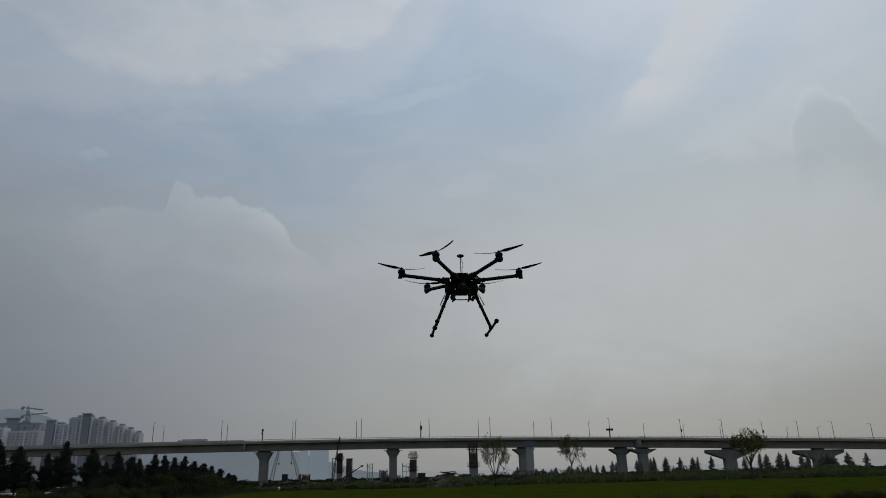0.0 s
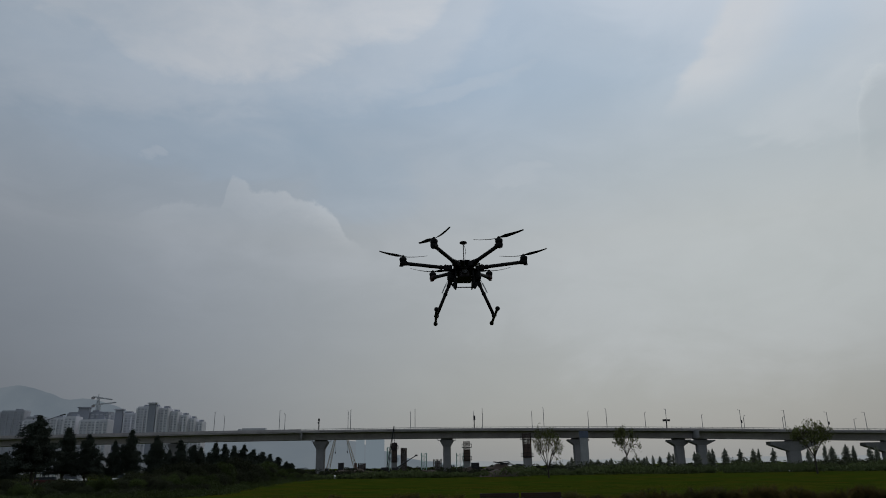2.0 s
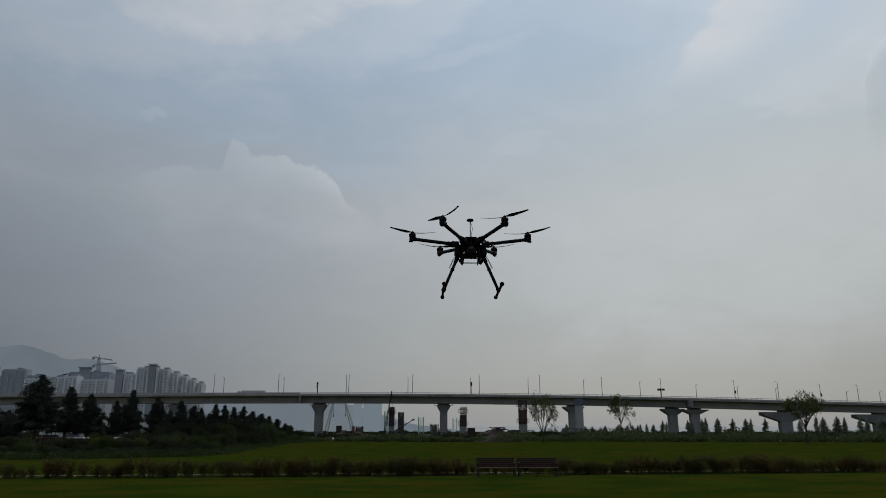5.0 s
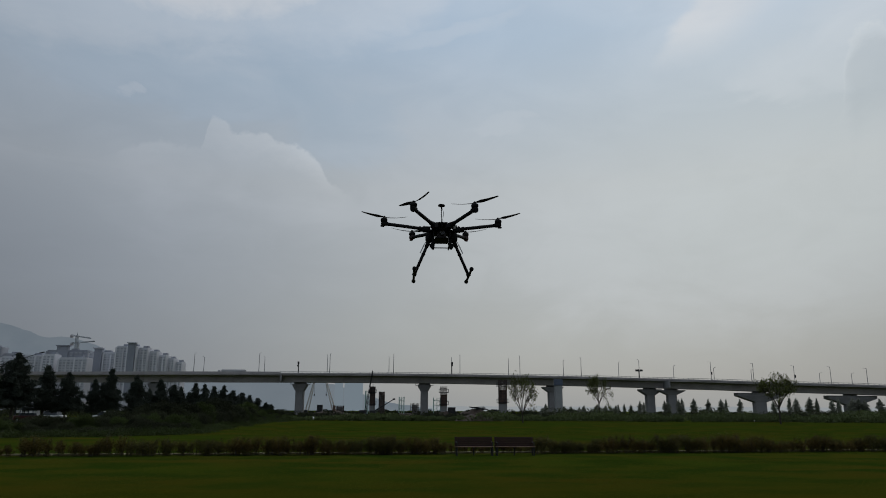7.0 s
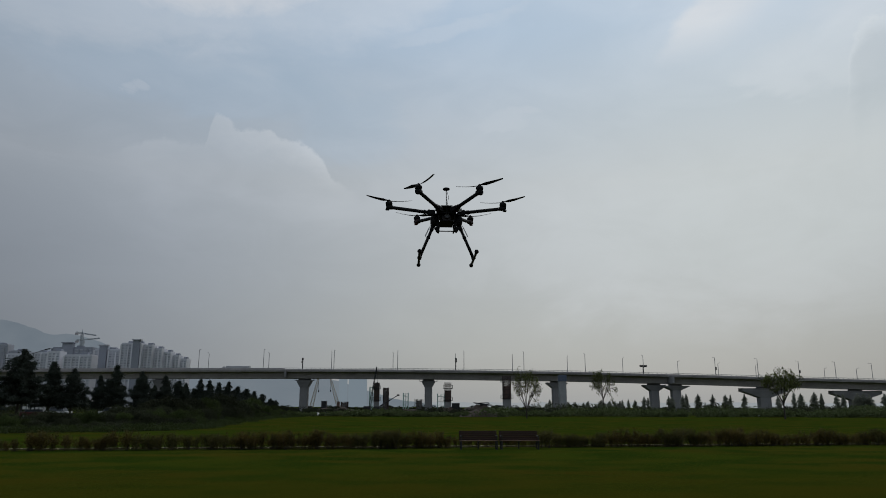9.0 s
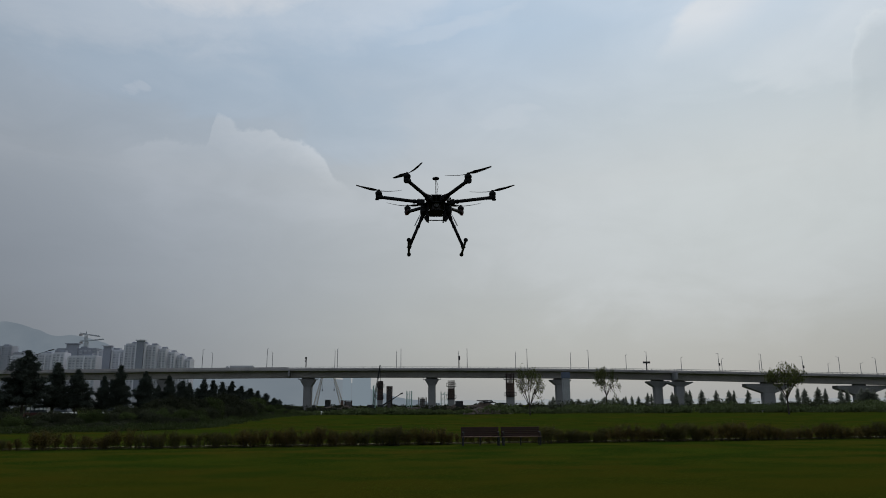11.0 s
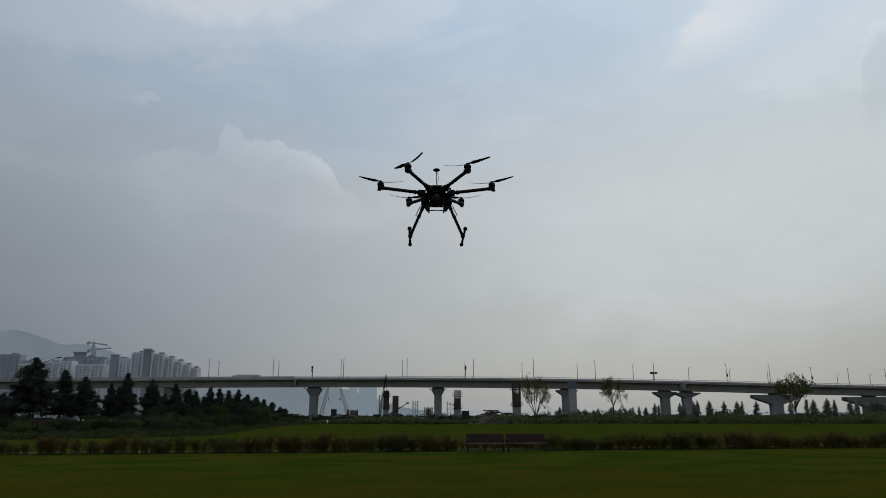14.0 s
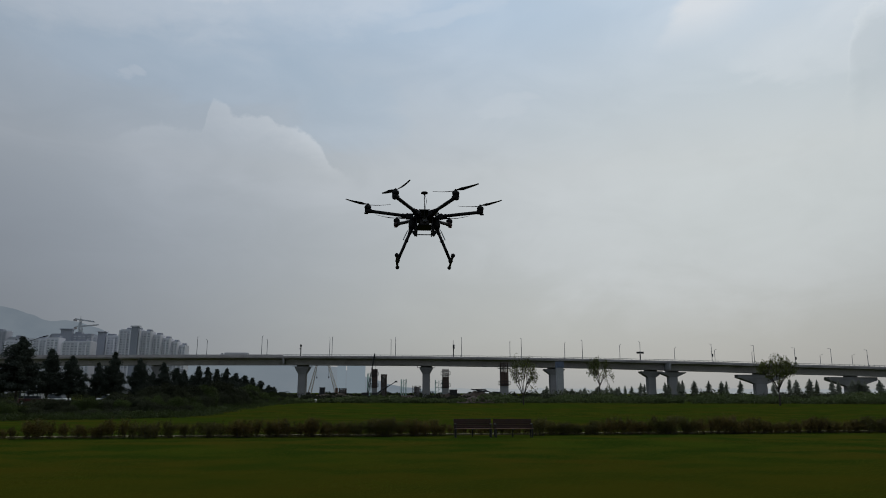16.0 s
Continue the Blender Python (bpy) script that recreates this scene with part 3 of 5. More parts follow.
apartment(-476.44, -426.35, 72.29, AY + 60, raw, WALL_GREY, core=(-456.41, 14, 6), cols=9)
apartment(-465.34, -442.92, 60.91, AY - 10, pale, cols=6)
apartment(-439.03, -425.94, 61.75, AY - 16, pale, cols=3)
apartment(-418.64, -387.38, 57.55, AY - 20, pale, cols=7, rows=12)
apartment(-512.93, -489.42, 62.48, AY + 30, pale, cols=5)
dim = "apartment block painted in dim blue-grey haze colours"
apartment(-661.6, -638.0, 88.5, AY + 160, dim, WALL_HAZE, cols=5, pane=PANE_HAZE)
apartment(-637.2, -625.2, 75.0, AY + 164, dim, WALL_HAZE, cols=3, pane=PANE_HAZE)
apartment(-624.4, -592.4, 84.3, AY + 160, dim, WALL_HAZE, cols=7, pane=PANE_HAZE)
apartment(-591.6, -575.1, 76.0, AY + 166, dim, WALL_HAZE, cols=4, pane=PANE_HAZE)
apartment(-690.0, -663.0, 76.0, AY + 168, dim, WALL_HAZE, cols=5, pane=PANE_HAZE)


def tower_crane(x, y, base, top, jib_a, jib_b, label):
    """A lattice mast with a cab and one long jib with its counterweight."""
    c = thing("tower_crane", (x, y, 0), label, "tower crane")
    bm = bmesh.new()
    for sx in (-1.1, 1.1):
        for sy in (-1.1, 1.1):
            add_tube(bm, (sx, sy, base), (sx, sy, top), 0.35, seg=5)
    z = base
    k = 0
    while z < top - 3:
        s = 1 if k % 2 else -1
        for sy in (-1.1, 1.1):
            add_tube(bm, (-1.1 * s, sy, z), (1.1 * s, sy, z + 3), 0.2, seg=4)
        z, k = z + 3, k + 1
    part("mast", bm, PALE_STEEL, c)
    bm = bmesh.new()
    a, b = Vector(jib_a), Vector(jib_b)
    add_tube(bm, a, b, 0.45, seg=5)
    add_tube(bm, a + Vector((0, 0, 1.4)), b + Vector((0, 0, 0.6)), 0.3, seg=5)
    for k in range(14):
        add_tube(bm, a.lerp(b, k / 14) + Vector((0, 0, 1.4 * (k % 2))), a.lerp(b, (k + 1) / 14) + Vector((0, 0, 1.4 * ((k + 1) % 2))), 0.2, seg=4)
    part("jib", bm, PALE_STEEL, c)
    part("counterweight", box(a + Vector((1, 0, -1.2)), (3.5, 2, 2.6)), CONCRETE, c)
    bm = tube((0, 0, top), (0, 0, top + 5), 0.7, 0.2, 5)
    part("apex", bm, PALE_STEEL, c)
    return c


tower_crane(-450.29, 900, 0, 92.59, (-8, 0, 93.33), (18, 0, 89.65), "grey lattice tower crane above the unfinished block")
tower_crane(-463.04, 930, 0, 85.87, (-9, 0, 85.88), (22, 0, 88.82), "second lattice tower crane with a raised jib")


def power_pylon(x, y, top, label):
    """A tapering lattice mast with three pairs of arms."""
    c = thing("power_pylon", (x, y, 0), label, "pylon")
    bm = bmesh.new()
    for sx in (-1, 1):
        for sy in (-1, 1):
            add_tube(bm, (sx * 3.2, sy * 3.2, -0.5), (sx * 0.5, sy * 0.5, top), 0.22, 0.14, 5)
    for k in range(10):
        f, g = k / 10, (k + 1) / 10
        a, b = 3.2 - 2.7 * f, 3.2 - 2.7 * g
        for sy in (-1, 1):
            add_tube(bm, (-a, sy * a, top * f), (b, sy * b, top * g), 0.1, seg=4)
            add_tube(bm, (a, sy * a, top * f), (-b, sy * b, top * g), 0.1, seg=4)
    part("mast", bm, PALE_STEEL, c)
    for z in (top - 1.5, top - 5.0, top - 8.5):
        bm = tube((-5.5, 0, z + 0.3), (5.5, 0, z + 0.3), 0.16, seg=5)
        add_tube(bm, (-5.5, 0, z + 0.3), (0, 0, z + 1.3), 0.1, seg=4)
        add_tube(bm, (5.5, 0, z + 0.3), (0, 0, z + 1.3), 0.1, seg=4)
        part("cross_arm", bm, PALE_STEEL, c)
    return c


power_pylon(-293.0, 420, 39.6, "grey lattice power pylon beyond the bridge")

# ---- the bridge ----
DECK = smooth_line([(-330, 330, 16.2), (-198.69, 305.00, 16.95), (-140.26, 300.00, 17.08), (-98.21, 297.00, 17.21), (-54.08, 295.00, 17.26), (-3.25, 293.00, 17.07), (50.20, 290.00, 16.36), (78.03, 290.00, 15.85), (99.70, 289.00, 15.20)], 60)
DECK_EAST = smooth_line([(95.59, 285.00, 15.13), (115.00, 284.00, 14.71), (132.17, 282.00, 14.04), (160.27, 280.00, 13.35), (174.82, 279.00, 12.95), (215.05, 276.00, 11.46), (320, 270, 9.0)], 40)
GIRDER = [(-6, -1.0), (6, -1.0), (6, -1.45), (3.6, -1.9), (3.0, -4.1), (-3.0, -4.1), (-3.6, -1.9), (-6, -1.45)]


def bridge_deck(name, line, label, solid):
    """The box girder with its parapets and railing; the line runs along the top of the parapet."""
    d = thing(name, line[0], label, "bridge deck", "motorway bridge")
    o = Vector(line[0])
    local = [tuple(Vector(p) - o) for p in line]
    part("girder", sweep(local, GIRDER), CONCRETE, d)
    for side, nm in ((-1, "parapet"), (1, "parapet")):
        h = 0.0 if solid else -0.45
        part(nm, sweep(local, [(side * 5.99 - 0.18, -0.999), (side * 5.99 + 0.18, -0.999), (side * 5.99 + 0.12, h), (side * 5.99 - 0.12, h)]), CONCRETE, d)
    if not solid:
        bm = bmesh.new()
        for a, b in zip(local, local[1:]):
            a, b = Vector(a), Vector(b)
            t = b - a
            s = Vector((t.y, -t.x, 0)).normalized()
            n = max(1, round(t.length / 2.0))
            for side in (-5.99, 5.99):
                add_tube(bm, a + s * side, b + s * side, 0.07, seg=4, cap=False)
                for k in range(n):
                    p = a.lerp(b, k / n) + s * side
                    add_box(bm, p + Vector((0, 0, -0.2)), (0.16, 0.16, 0.55))
        tagged(part("railing", bm, STEEL_GREY, d, "galvanised railing with close posts"), kind="stuff")
    return d


cut = [k for k, p in enumerate(DECK) if p[0] <= -53.85]
bridge_deck("bridge_deck", DECK[: len(cut)], "long grey concrete box girder with solid parapets", True)
joined = bridge_deck("bridge_deck", DECK[len(cut) - 1:], "long grey concrete box girder with a post railing", False)
part("expansion_joint", box((0.0, 0, -2.3), (0.7, 12.3, 2.9)), CONCRETE_DARK, joined, "dark stained expansion joint")
east = bridge_deck("bridge_deck", DECK_EAST, "concrete ramp deck with a post railing", False)
part("expansion_joint", box((-0.2, 0, -2.4), (0.5, 12.3, 2.9)), CONCRETE_DARK, east, "dark stained expansion joint")


def on_line(line, x):
    a = np.array(line)
    return float(np.interp(x, a[:, 0], a[:, 1])), float(np.interp(x, a[:, 0], a[:, 2]))


def bridge_pier(x, line, shaft, cap, cap_h, label, skew=0.0, drop=4.1, wing=0.35):
    """A column with cut corners and a flared head under the girder."""
    y, z = on_line(line, x)
    z -= drop
    p = thing("bridge_pier", (x, y, 0), label, "bridge pier", "bridge piers")
    deep = min(shaft * 0.9, 1.5)
    part("shaft", loft([(-0.5, shaft, deep, 0.35), (z - cap_h, shaft, deep, 0.35)]), CONCRETE_DARK if cap > 4.5 else CONCRETE_MID, p)
    c = part("pier_head", loft([(z - cap_h, shaft * 1.02, deep * 1.05, 0.35), (z - cap_h * wing, cap, deep * 1.35, 0.3), (z - 0.55, cap, deep * 1.35, 0.3)]), CONCRETE_DARK if cap > 4.5 else CONCRETE_MID, p)
    part("bearing", box((0, 0, z - 0.27), (min(cap, 3.0) * 1.7, 1.2, 0.58)), CONCRETE_DARK, p)
    for sx in (-1, 1):
        bm = box((sx * (cap + 0.45), 0, z - 0.75), (0.9, deep * 2.2, 0.12))
        for sy in (-deep, deep):
            add_tube(bm, (sx * (cap + 0.85), sy, z - 0.75), (sx * (cap + 0.85), sy, z + 0.35), 0.06, seg=4)
        add_tube(bm, (sx * (cap + 0.85), -deep, z + 0.3), (sx * (cap + 0.85), deep, z + 0.3), 0.06, seg=4)
        if cap < 4.0:
            part("inspection_platform", bm, STEEL_GREY, p, "small steel platform with a rail")
        else:
            bm.free()
    p.rotation_euler[2] = radians(skew)
    return p


plain = "grey concrete bridge column with a flared head"
wide = "concrete column with a broad hammerhead cap"
bridge_pier(-113.85, DECK, 1.75, 3.1, 3.6, plain)
bridge_pier(-176.70, DECK, 1.75, 3.1, 3.6, plain)
bridge_pier(-53.45, DECK, 1.7, 3.0, 3.6, plain)
bridge_pier(-1.96, DECK, 1.55, 2.8, 3.2, plain)
bridge_pier(50.62, DECK, 1.9, 4.3, 2.8, plain)
bridge_pier(90.48, DECK, 1.75, 4.6, 3.0, wide)
bridge_pier(97.78, DECK_EAST, 1.85, 5.3, 2.4, wide)
bridge_pier(132.14, DECK_EAST, 2.4, 9.3, 4.2, wide, wing=0.42)
bridge_pier(167.57, DECK_EAST, 2.5, 9.8, 4.2, wide, wing=0.42)
bridge_pier(206.60, DECK_EAST, 2.5, 9.8, 4.2, wide, wing=0.42)


def street_lamp(x, line, side, top, label="slim grey street lamp on the bridge parapet", head=True):
    y, z = on_line(line, x)
    base = z - 1.0
    s = thing("street_lamp", (x, y + side * 5.6, base), label, "street lamp", "street lamps on the bridge")
    h = top - base
    part("pole", tube((0, 0, 0), (0, 0, h), 0.14, 0.09, 6), STEEL_GREY, s)
    part("base_plate", box((0, 0, 0.1), (0.5, 0.5, 0.2)), STEEL_GREY, s)
    if head:
        part("arm", tube((0, 0, h - 0.1), (0, -side * 1.5, h + 0.15), 0.06, 0.05, 5), STEEL_GREY, s)
        part("lamp_head", box((0, -side * 1.7, h + 0.17), (0.25, 0.6, 0.12), 0.05), STEEL_GREY, s)
    return s


for x, t in ((-96.81, 24.76), (-69.85, 24.86), (-40.71, 24.50), (-14.58, 24.38), (12.49, 24.17), (36.79, 23.83), (61.57, 23.14), (85.09, 22.53)):
    street_lamp(x, DECK, -1, t)
for x, t in ((-96.29, 24.00), (-70.22, 24.13), (-43.35, 24.73), (-17.10, 24.13), (9.40, 23.69), (33.40, 23.27), (56.49, 22.76), (79.78, 22.01)):
    street_lamp(x, DECK, 1, t)
for x, t in ((112.11, 21.38), (128.37, 20.84), (144.01, 19.86), (157.91, 19.49), (171.75, 18.96), (186.90, 17.79)):
    lamp_ = street_lamp(x, DECK_EAST, -1, t)
    if 110 < x < 113 or 143 < x < 145:
        part("equipment_box", box((0.15, -0.25, (t - lamp_.location.z) * 0.42), (0.5, 0.4, 1.1), 0.05), STEEL_DARK, lamp_, "dark equipment box halfway up")
for x, t in ((101.28, 20.47), (117.64, 19.68), (132.48, 18.85), (159.65, 17.55), (172.34, 17.47)):
    street_lamp(x, DECK_EAST, 1, t)


def mast_with_box(name, x, line, top, boxes, label):
    y, z = on_line(line, x)
    s = thing(name, (x, y - 5.6, z - 1.0), label, "traffic mast", "equipment masts on the bridge")
    h = top - z + 1.0
    part("pole", tube((0, 0, 0), (0, 0, h), 0.22, 0.18, 8), STEEL_DARK, s)
    for dx, dz, w, hh in boxes:
        part("equipment_box", box((dx, -0.3, h + dz), (w, 0.5, hh), 0.06), STEEL_DARK, s, "dark equipment box")
    return s


mast_with_box("camera_mast", -53.59, DECK, 20.84, [(0, 0.0, 0.7, 1.0), (-0.2, -1.2, 0.5, 0.6)], "dark traffic camera mast on the bridge edge")
mast_with_box("sign_mast", 9.14, DECK, 21.28, [(0.1, -0.8, 0.75, 1.7)], "dark mast with a hanging signal box")
mast_with_box("sensor_mast", 84.94, DECK, 18.69, [(-0.85, -0.5, 1.15, 0.8), (0.85, -0.5, 1.15, 0.8)], "dark mast carrying two boxes side by side")


def box_truck(x0, x1, line):
    """A long box lorry on the carriageway; its upper part shows over the parapet."""
    xm = (x0 + x1) / 2
    y, z = on_line(line, xm)
    w = x1 - x0
    t = thing("box_truck", (xm, y + 2.0, z - 1.0), "dusty silver-white box lorry on the bridge carriageway", "truck")
    part("cargo_box", box((w * 0.075, 0, 1.45), (w * 0.85, 2.5, 1.5), 0.08), SILVER, t)
    part("cab", loft([(0.5, w * 0.065, 1.2, 0.1), (1.25, w * 0.065, 1.2, 0.1), (1.95, w * 0.035, 1.15, 0.1)]), SILVER, t).location = (-w * 0.44, 0, 0)
    part("windscreen", box((-w * 0.493, 0, 1.5), (0.08, 2.0, 0.42)), GLASS_DARK, t)
    part("chassis", box((0, 0, 0.55), (w * 0.95, 1.0, 0.24)), STEEL_DARK, t)
    for dx in (-0.42, 0.2, 0.32, 0.42):
        for sy in (-1.1, 1.1):
            part("wheel", tube((w * dx, sy - 0.14, 0.45), (w * dx, sy + 0.14, 0.45), 0.45, None, 14), PLASTIC, t)


box_truck(-88.76, -77.33, DECK)


# ---- building site under the bridge ----
def site_column(x, y, w, top, label, kind_, base_mat=None):
    """A new column: concrete below, then formwork or bare bars with a working platform."""
    c = thing("construction_column", (x, y, 0), label, "column", "new columns of the building site")
    cut_ = top * (0.35 if kind_ != "bars" else 0.08)
    part("concrete_shaft", loft([(-0.5, w, w, 0.15), (cut_, w, w, 0.15)]), base_mat or CONCRETE_DARK, c)
    bm = bmesh.new()
    n = 7
    for k in range(n):
        f = -w + 2 * w * k / (n - 1)
        for p in ((f, -w), (f, w), (-w, f), (w, f)):
            add_tube(bm, (p[0] * 0.95, p[1] * 0.95, cut_), (p[0] * 0.95, p[1] * 0.95, top), 0.09, seg=4)
    z = cut_
    while z < top:
        for a, b in (((-w, -w), (w, -w)), ((-w, w), (w, w)), ((-w, -w), (-w, w)), ((w, -w), (w, w))):
            add_tube(bm, (*[q * 0.97 for q in a], z), (*[q * 0.97 for q in b], z), 0.055, seg=4)
        z += 0.9
    part("rebar_cage", bm, RUST_DARK, c, "rusty cage of reinforcing bars")
    if kind_ == "bars":
        part("inner_form", loft([(cut_ - 0.1, w * 0.62, w * 0.62, 0.1), (top * 0.86, w * 0.62, w * 0.62, 0.1)]), CONCRETE_DARK, c, "grey inner formwork")
    if kind_ == "form":
        part("formwork", loft([(cut_ + 0.02, w * 0.9, w * 0.9, 0.1), (cut_ + 0.58 * (top - cut_), w * 0.9, w * 0.9, 0.1)]), RUST, c, "rust-red steel formwork")
        for z in (cut_ + 0.4, top - 2.2):
            part("platform", box((0, 0, z), (w * 2.9, w * 2.9, 0.14)), STEEL_DARK, c)
            bm = bmesh.new()
            for sx in (-1.42, 1.42):
                for sy in (-1.42, 1.42):
                    add_tube(bm, (w * sx, w * sy, z), (w * sx, w * sy, z + 1.2), 0.05, seg=4)
            for a, b in (((-1.42, -1.42), (1.42, -1.42)), ((1.42, -1.42), (1.42, 1.42)), ((-1.42, 1.42), (1.42, 1.42)), ((-1.42, -1.42), (-1.42, 1.42))):
                add_tube(bm, (w * a[0], w * a[1], z + 1.2), (w * b[0], w * b[1], z + 1.2), 0.05, seg=4)
            part("guard_rail", bm, STEEL_DARK, c)
    return c


site_column(27.21, 262, 1.45, 13.13, "unfinished column with rusty formwork under the bridge", "form")
site_column(5.43, 262, 1.2, 10.70, "unfinished column with platforms and rust-red formwork", "form")
site_column(-20.82, 262, 0.95, 10.54, "tall unfinished column with a work platform", "form")
site_column(-17.12, 258, 1.0, 8.59, "dark cage of reinforcing bars", "bars")
site_column(-5.05, 255, 1.5, 4.52, "short dark rebar cage", "bars")
site_column(-31.00, 250, 1.2, 3.54, "low dark rebar cage at the site", "bars")
new_col = thing("new_pier", (49.39, 270, 0), "fresh pale concrete pier with blue formwork at its head", "bridge pier")
part("shaft", loft([(-0.5, 1.35, 1.2, 0.25), (11.53, 1.35, 1.2, 0.25)]), CONCRETE_NEW, new_col)
part("formwork_head", loft([(11.53, 1.5, 1.35, 0.1), (13.86, 1.5, 1.35, 0.1)]), BLUE_PAINT, new_col, "dull blue-grey formwork")


def scaffold(x, y, w, top, label):
    s = thing("scaffold_tower", (x, y, 0), label, "scaffold", "scaffolds of the building site")
    bm = bmesh.new()
    for sx in (-w, 0, w):
        for sy in (-w, w):
            add_tube(bm, (sx, sy, -0.2), (sx, sy, top), 0.15 if sx else 0.06, seg=4)
    z = 0.5
    while z < top:
        for sy in (-w, w):
            add_tube(bm, (-w, sy, z), (w, sy, z), 0.07, seg=4)
            add_tube(bm, (-w, sy, z), (w, sy, min(top, z + 1.7)), 0.035, seg=4)
        z += 1.7
    part("frame", bm, GREEN_NET, s)
    return s


scaffold(2.96, 265, 1.3, 6.67, "green scaffold tower beside a new column")
scaffold(-10.19, 265, 0.9, 6.90, "narrow green scaffold tower")
scaffold(-22.97, 268, 0.9, 9.07, "narrow green scaffold behind a new column")


def crawler_crane(x, y, tip, label, r=0.75, bars=True):
    """A tracked base with its cab and a long inclined boom."""
    c = thing("crawler_crane", (x, y, 0), label, "crane", "cranes of the building site")
    part("tracks", box((0, 0, 0.5), (3.4, 2.8, 0.8), 0.3), STEEL_DARK, c)
    part("cab", box((-0.1, 0, 1.45), (2.5, 2.2, 1.2), 0.2), STEEL_DARK, c, "dark painted cab and engine house")
    bm = bmesh.new()
    a, b = Vector((0.8, 0, 1.6)), Vector(tip)
    for dx, dy in ((-r, -r), (r, -r), (-r, r), (r, r)):
        add_tube(bm, a + Vector((dx, dy, 0)), b + Vector((dx * 0.4, dy * 0.4, 0)), 0.11, seg=4)
    if bars:
        n = 14
        for k in range(n):
            s = 1 if k % 2 else -1
            f, g = k / n, (k + 1) / n
            add_tube(bm, a.lerp(b, f) + Vector((-r * s * (1 - 0.6 * f), 0, 0)), a.lerp(b, g) + Vector((r * s * (1 - 0.6 * g), 0, 0)), 0.09, seg=4)
    part("boom", bm, SAND_STEEL if bars else STEEL_DARK, c)
    part("hook_line", tube(b, b + Vector((0.3, 0, -min(6.0, b.z * 0.4))), 0.06, seg=4), STEEL_DARK, c)
    part("hook_block", box(b + Vector((0.3, 0, -min(6.0, b.z * 0.4))), (0.5, 0.4, 0.8), 0.1), STEEL_DARK, c)
    return c


crawler_crane(-57.05, 330, (-53.44 - -57.05, 0, 14.67), "distant lattice boom crane behind the bridge")
crawler_crane(-44.49, 330, (-47.91 - -44.49, 0, 14.92), "distant lattice boom crane leaning over the site")
crawler_crane(-24.10, 262, (-20.97 - -24.10, 0, 16.31), "dark pile-driving rig with a tall slim leader", 0.25, False)


def boom_crane(x, y, label):
    """A tracked carrier with a straight telescopic boom, lifted at a low angle."""
    e = thing("telescopic_crane", (x, y, 0), label, "crane")
    part("tracks", box((0, 0, 0.45), (3.2, 2.4, 0.75), 0.3), STEEL_DARK, e)
    part("cab", box((-0.2, 0, 1.45), (2.0, 1.8, 1.2), 0.2), STEEL_DARK, e, "dark painted cab")
    part("boom", tube((0.3, 0, 1.7), (4.4, 0, 4.2), 0.24, 0.2, 8), STEEL_DARK, e)
    part("boom_extension", tube((4.2, 0, 4.08), (6.9, 0, 5.72), 0.15, 0.13, 8), STEEL_DARK, e)
    part("boom_head", box((7.1, 0, 5.8), (0.9, 0.6, 0.55), 0.12), STEEL_DARK, e)
    part("lift_ram", tube((0.6, 0, 0.9), (2.6, 0, 3.0), 0.09, None, 6), STEEL_GREY, e)
    return e


boom_crane(-19.3, 248, "dark telescopic crane with its straight boom raised")


def site_container(x, y, w, h, mat, label):
    """A steel site box with ribbed sides, corner posts and a flat lid."""
    c = thing("site_container", (x, y, 0), label, "container", "steel boxes of the building site")
    part("body", box((0, 0, h / 2), (w, 1.8, h)), mat, c)
    for k in range(max(3, int(w / 0.5))):
        part("rib", box((-w / 2 + 0.25 + k * (w - 0.5) / max(2, int(w / 0.5) - 1), -0.94, h / 2), (0.1, 0.08, h * 0.9)), mat, c)
    part("lid", box((0, 0, h + 0.05), (w + 0.1, 1.9, 0.1)), STEEL_DARK, c)
    return c


def spoil_heap(x0, x1, y, h, seed, label):
    n, mrows = 26, 7
    verts, faces = [], []
    for i in range(n):
        for j in range(mrows):
            u, v = i / (n - 1), j / (mrows - 1)
            z = h * math.sin(math.pi * u) ** 0.6 * math.sin(math.pi * v) * (0.75 + 0.6 * noise.noise(Vector((u * 7 + seed, v * 3, seed)))) - 0.05
            verts.append((x0 + (x1 - x0) * u, y + (v - 0.5) * 9, z))
    for i in range(n - 1):
        for j in range(mrows - 1):
            a = i * mrows + j
            faces.append((a, a + mrows, a + mrows + 1, a + 1))
    tagged(part("spoil_heap", (verts, faces), SOIL, smooth=True), label, "earth mound", "earth mounds of the building site")


spoil_heap(5.47, 15.58, 150, 1.5, 1.0, "brown mound of dug earth among the weeds")
spoil_heap(-39.85, -23.09, 235, 2.0, 5.0, "low brown earth bank on the site")
spoil_heap(-3.04, 11.04, 240, 2.0, 8.0, "brown earth bank beside the columns")
spoil_heap(-15.84, -3.76, 238, 1.6, 11.0, "low earth bank with rubble")


spoil_heap(6.5, 22.5, 212, 2.9, 14.0, "reddish-brown bank of dug earth below the bridge")
site_container(-36.6, 240, 1.7, 3.6, STEEL_DARK, "dark upright steel box on the site")
site_container(7.6, 240, 2.6, 3.0, STEEL_DARK, "dark steel machine housing beside a new column")
site_container(-33.4, 252, 0.8, 3.5, RUST, "narrow rust-red steel box on the site")


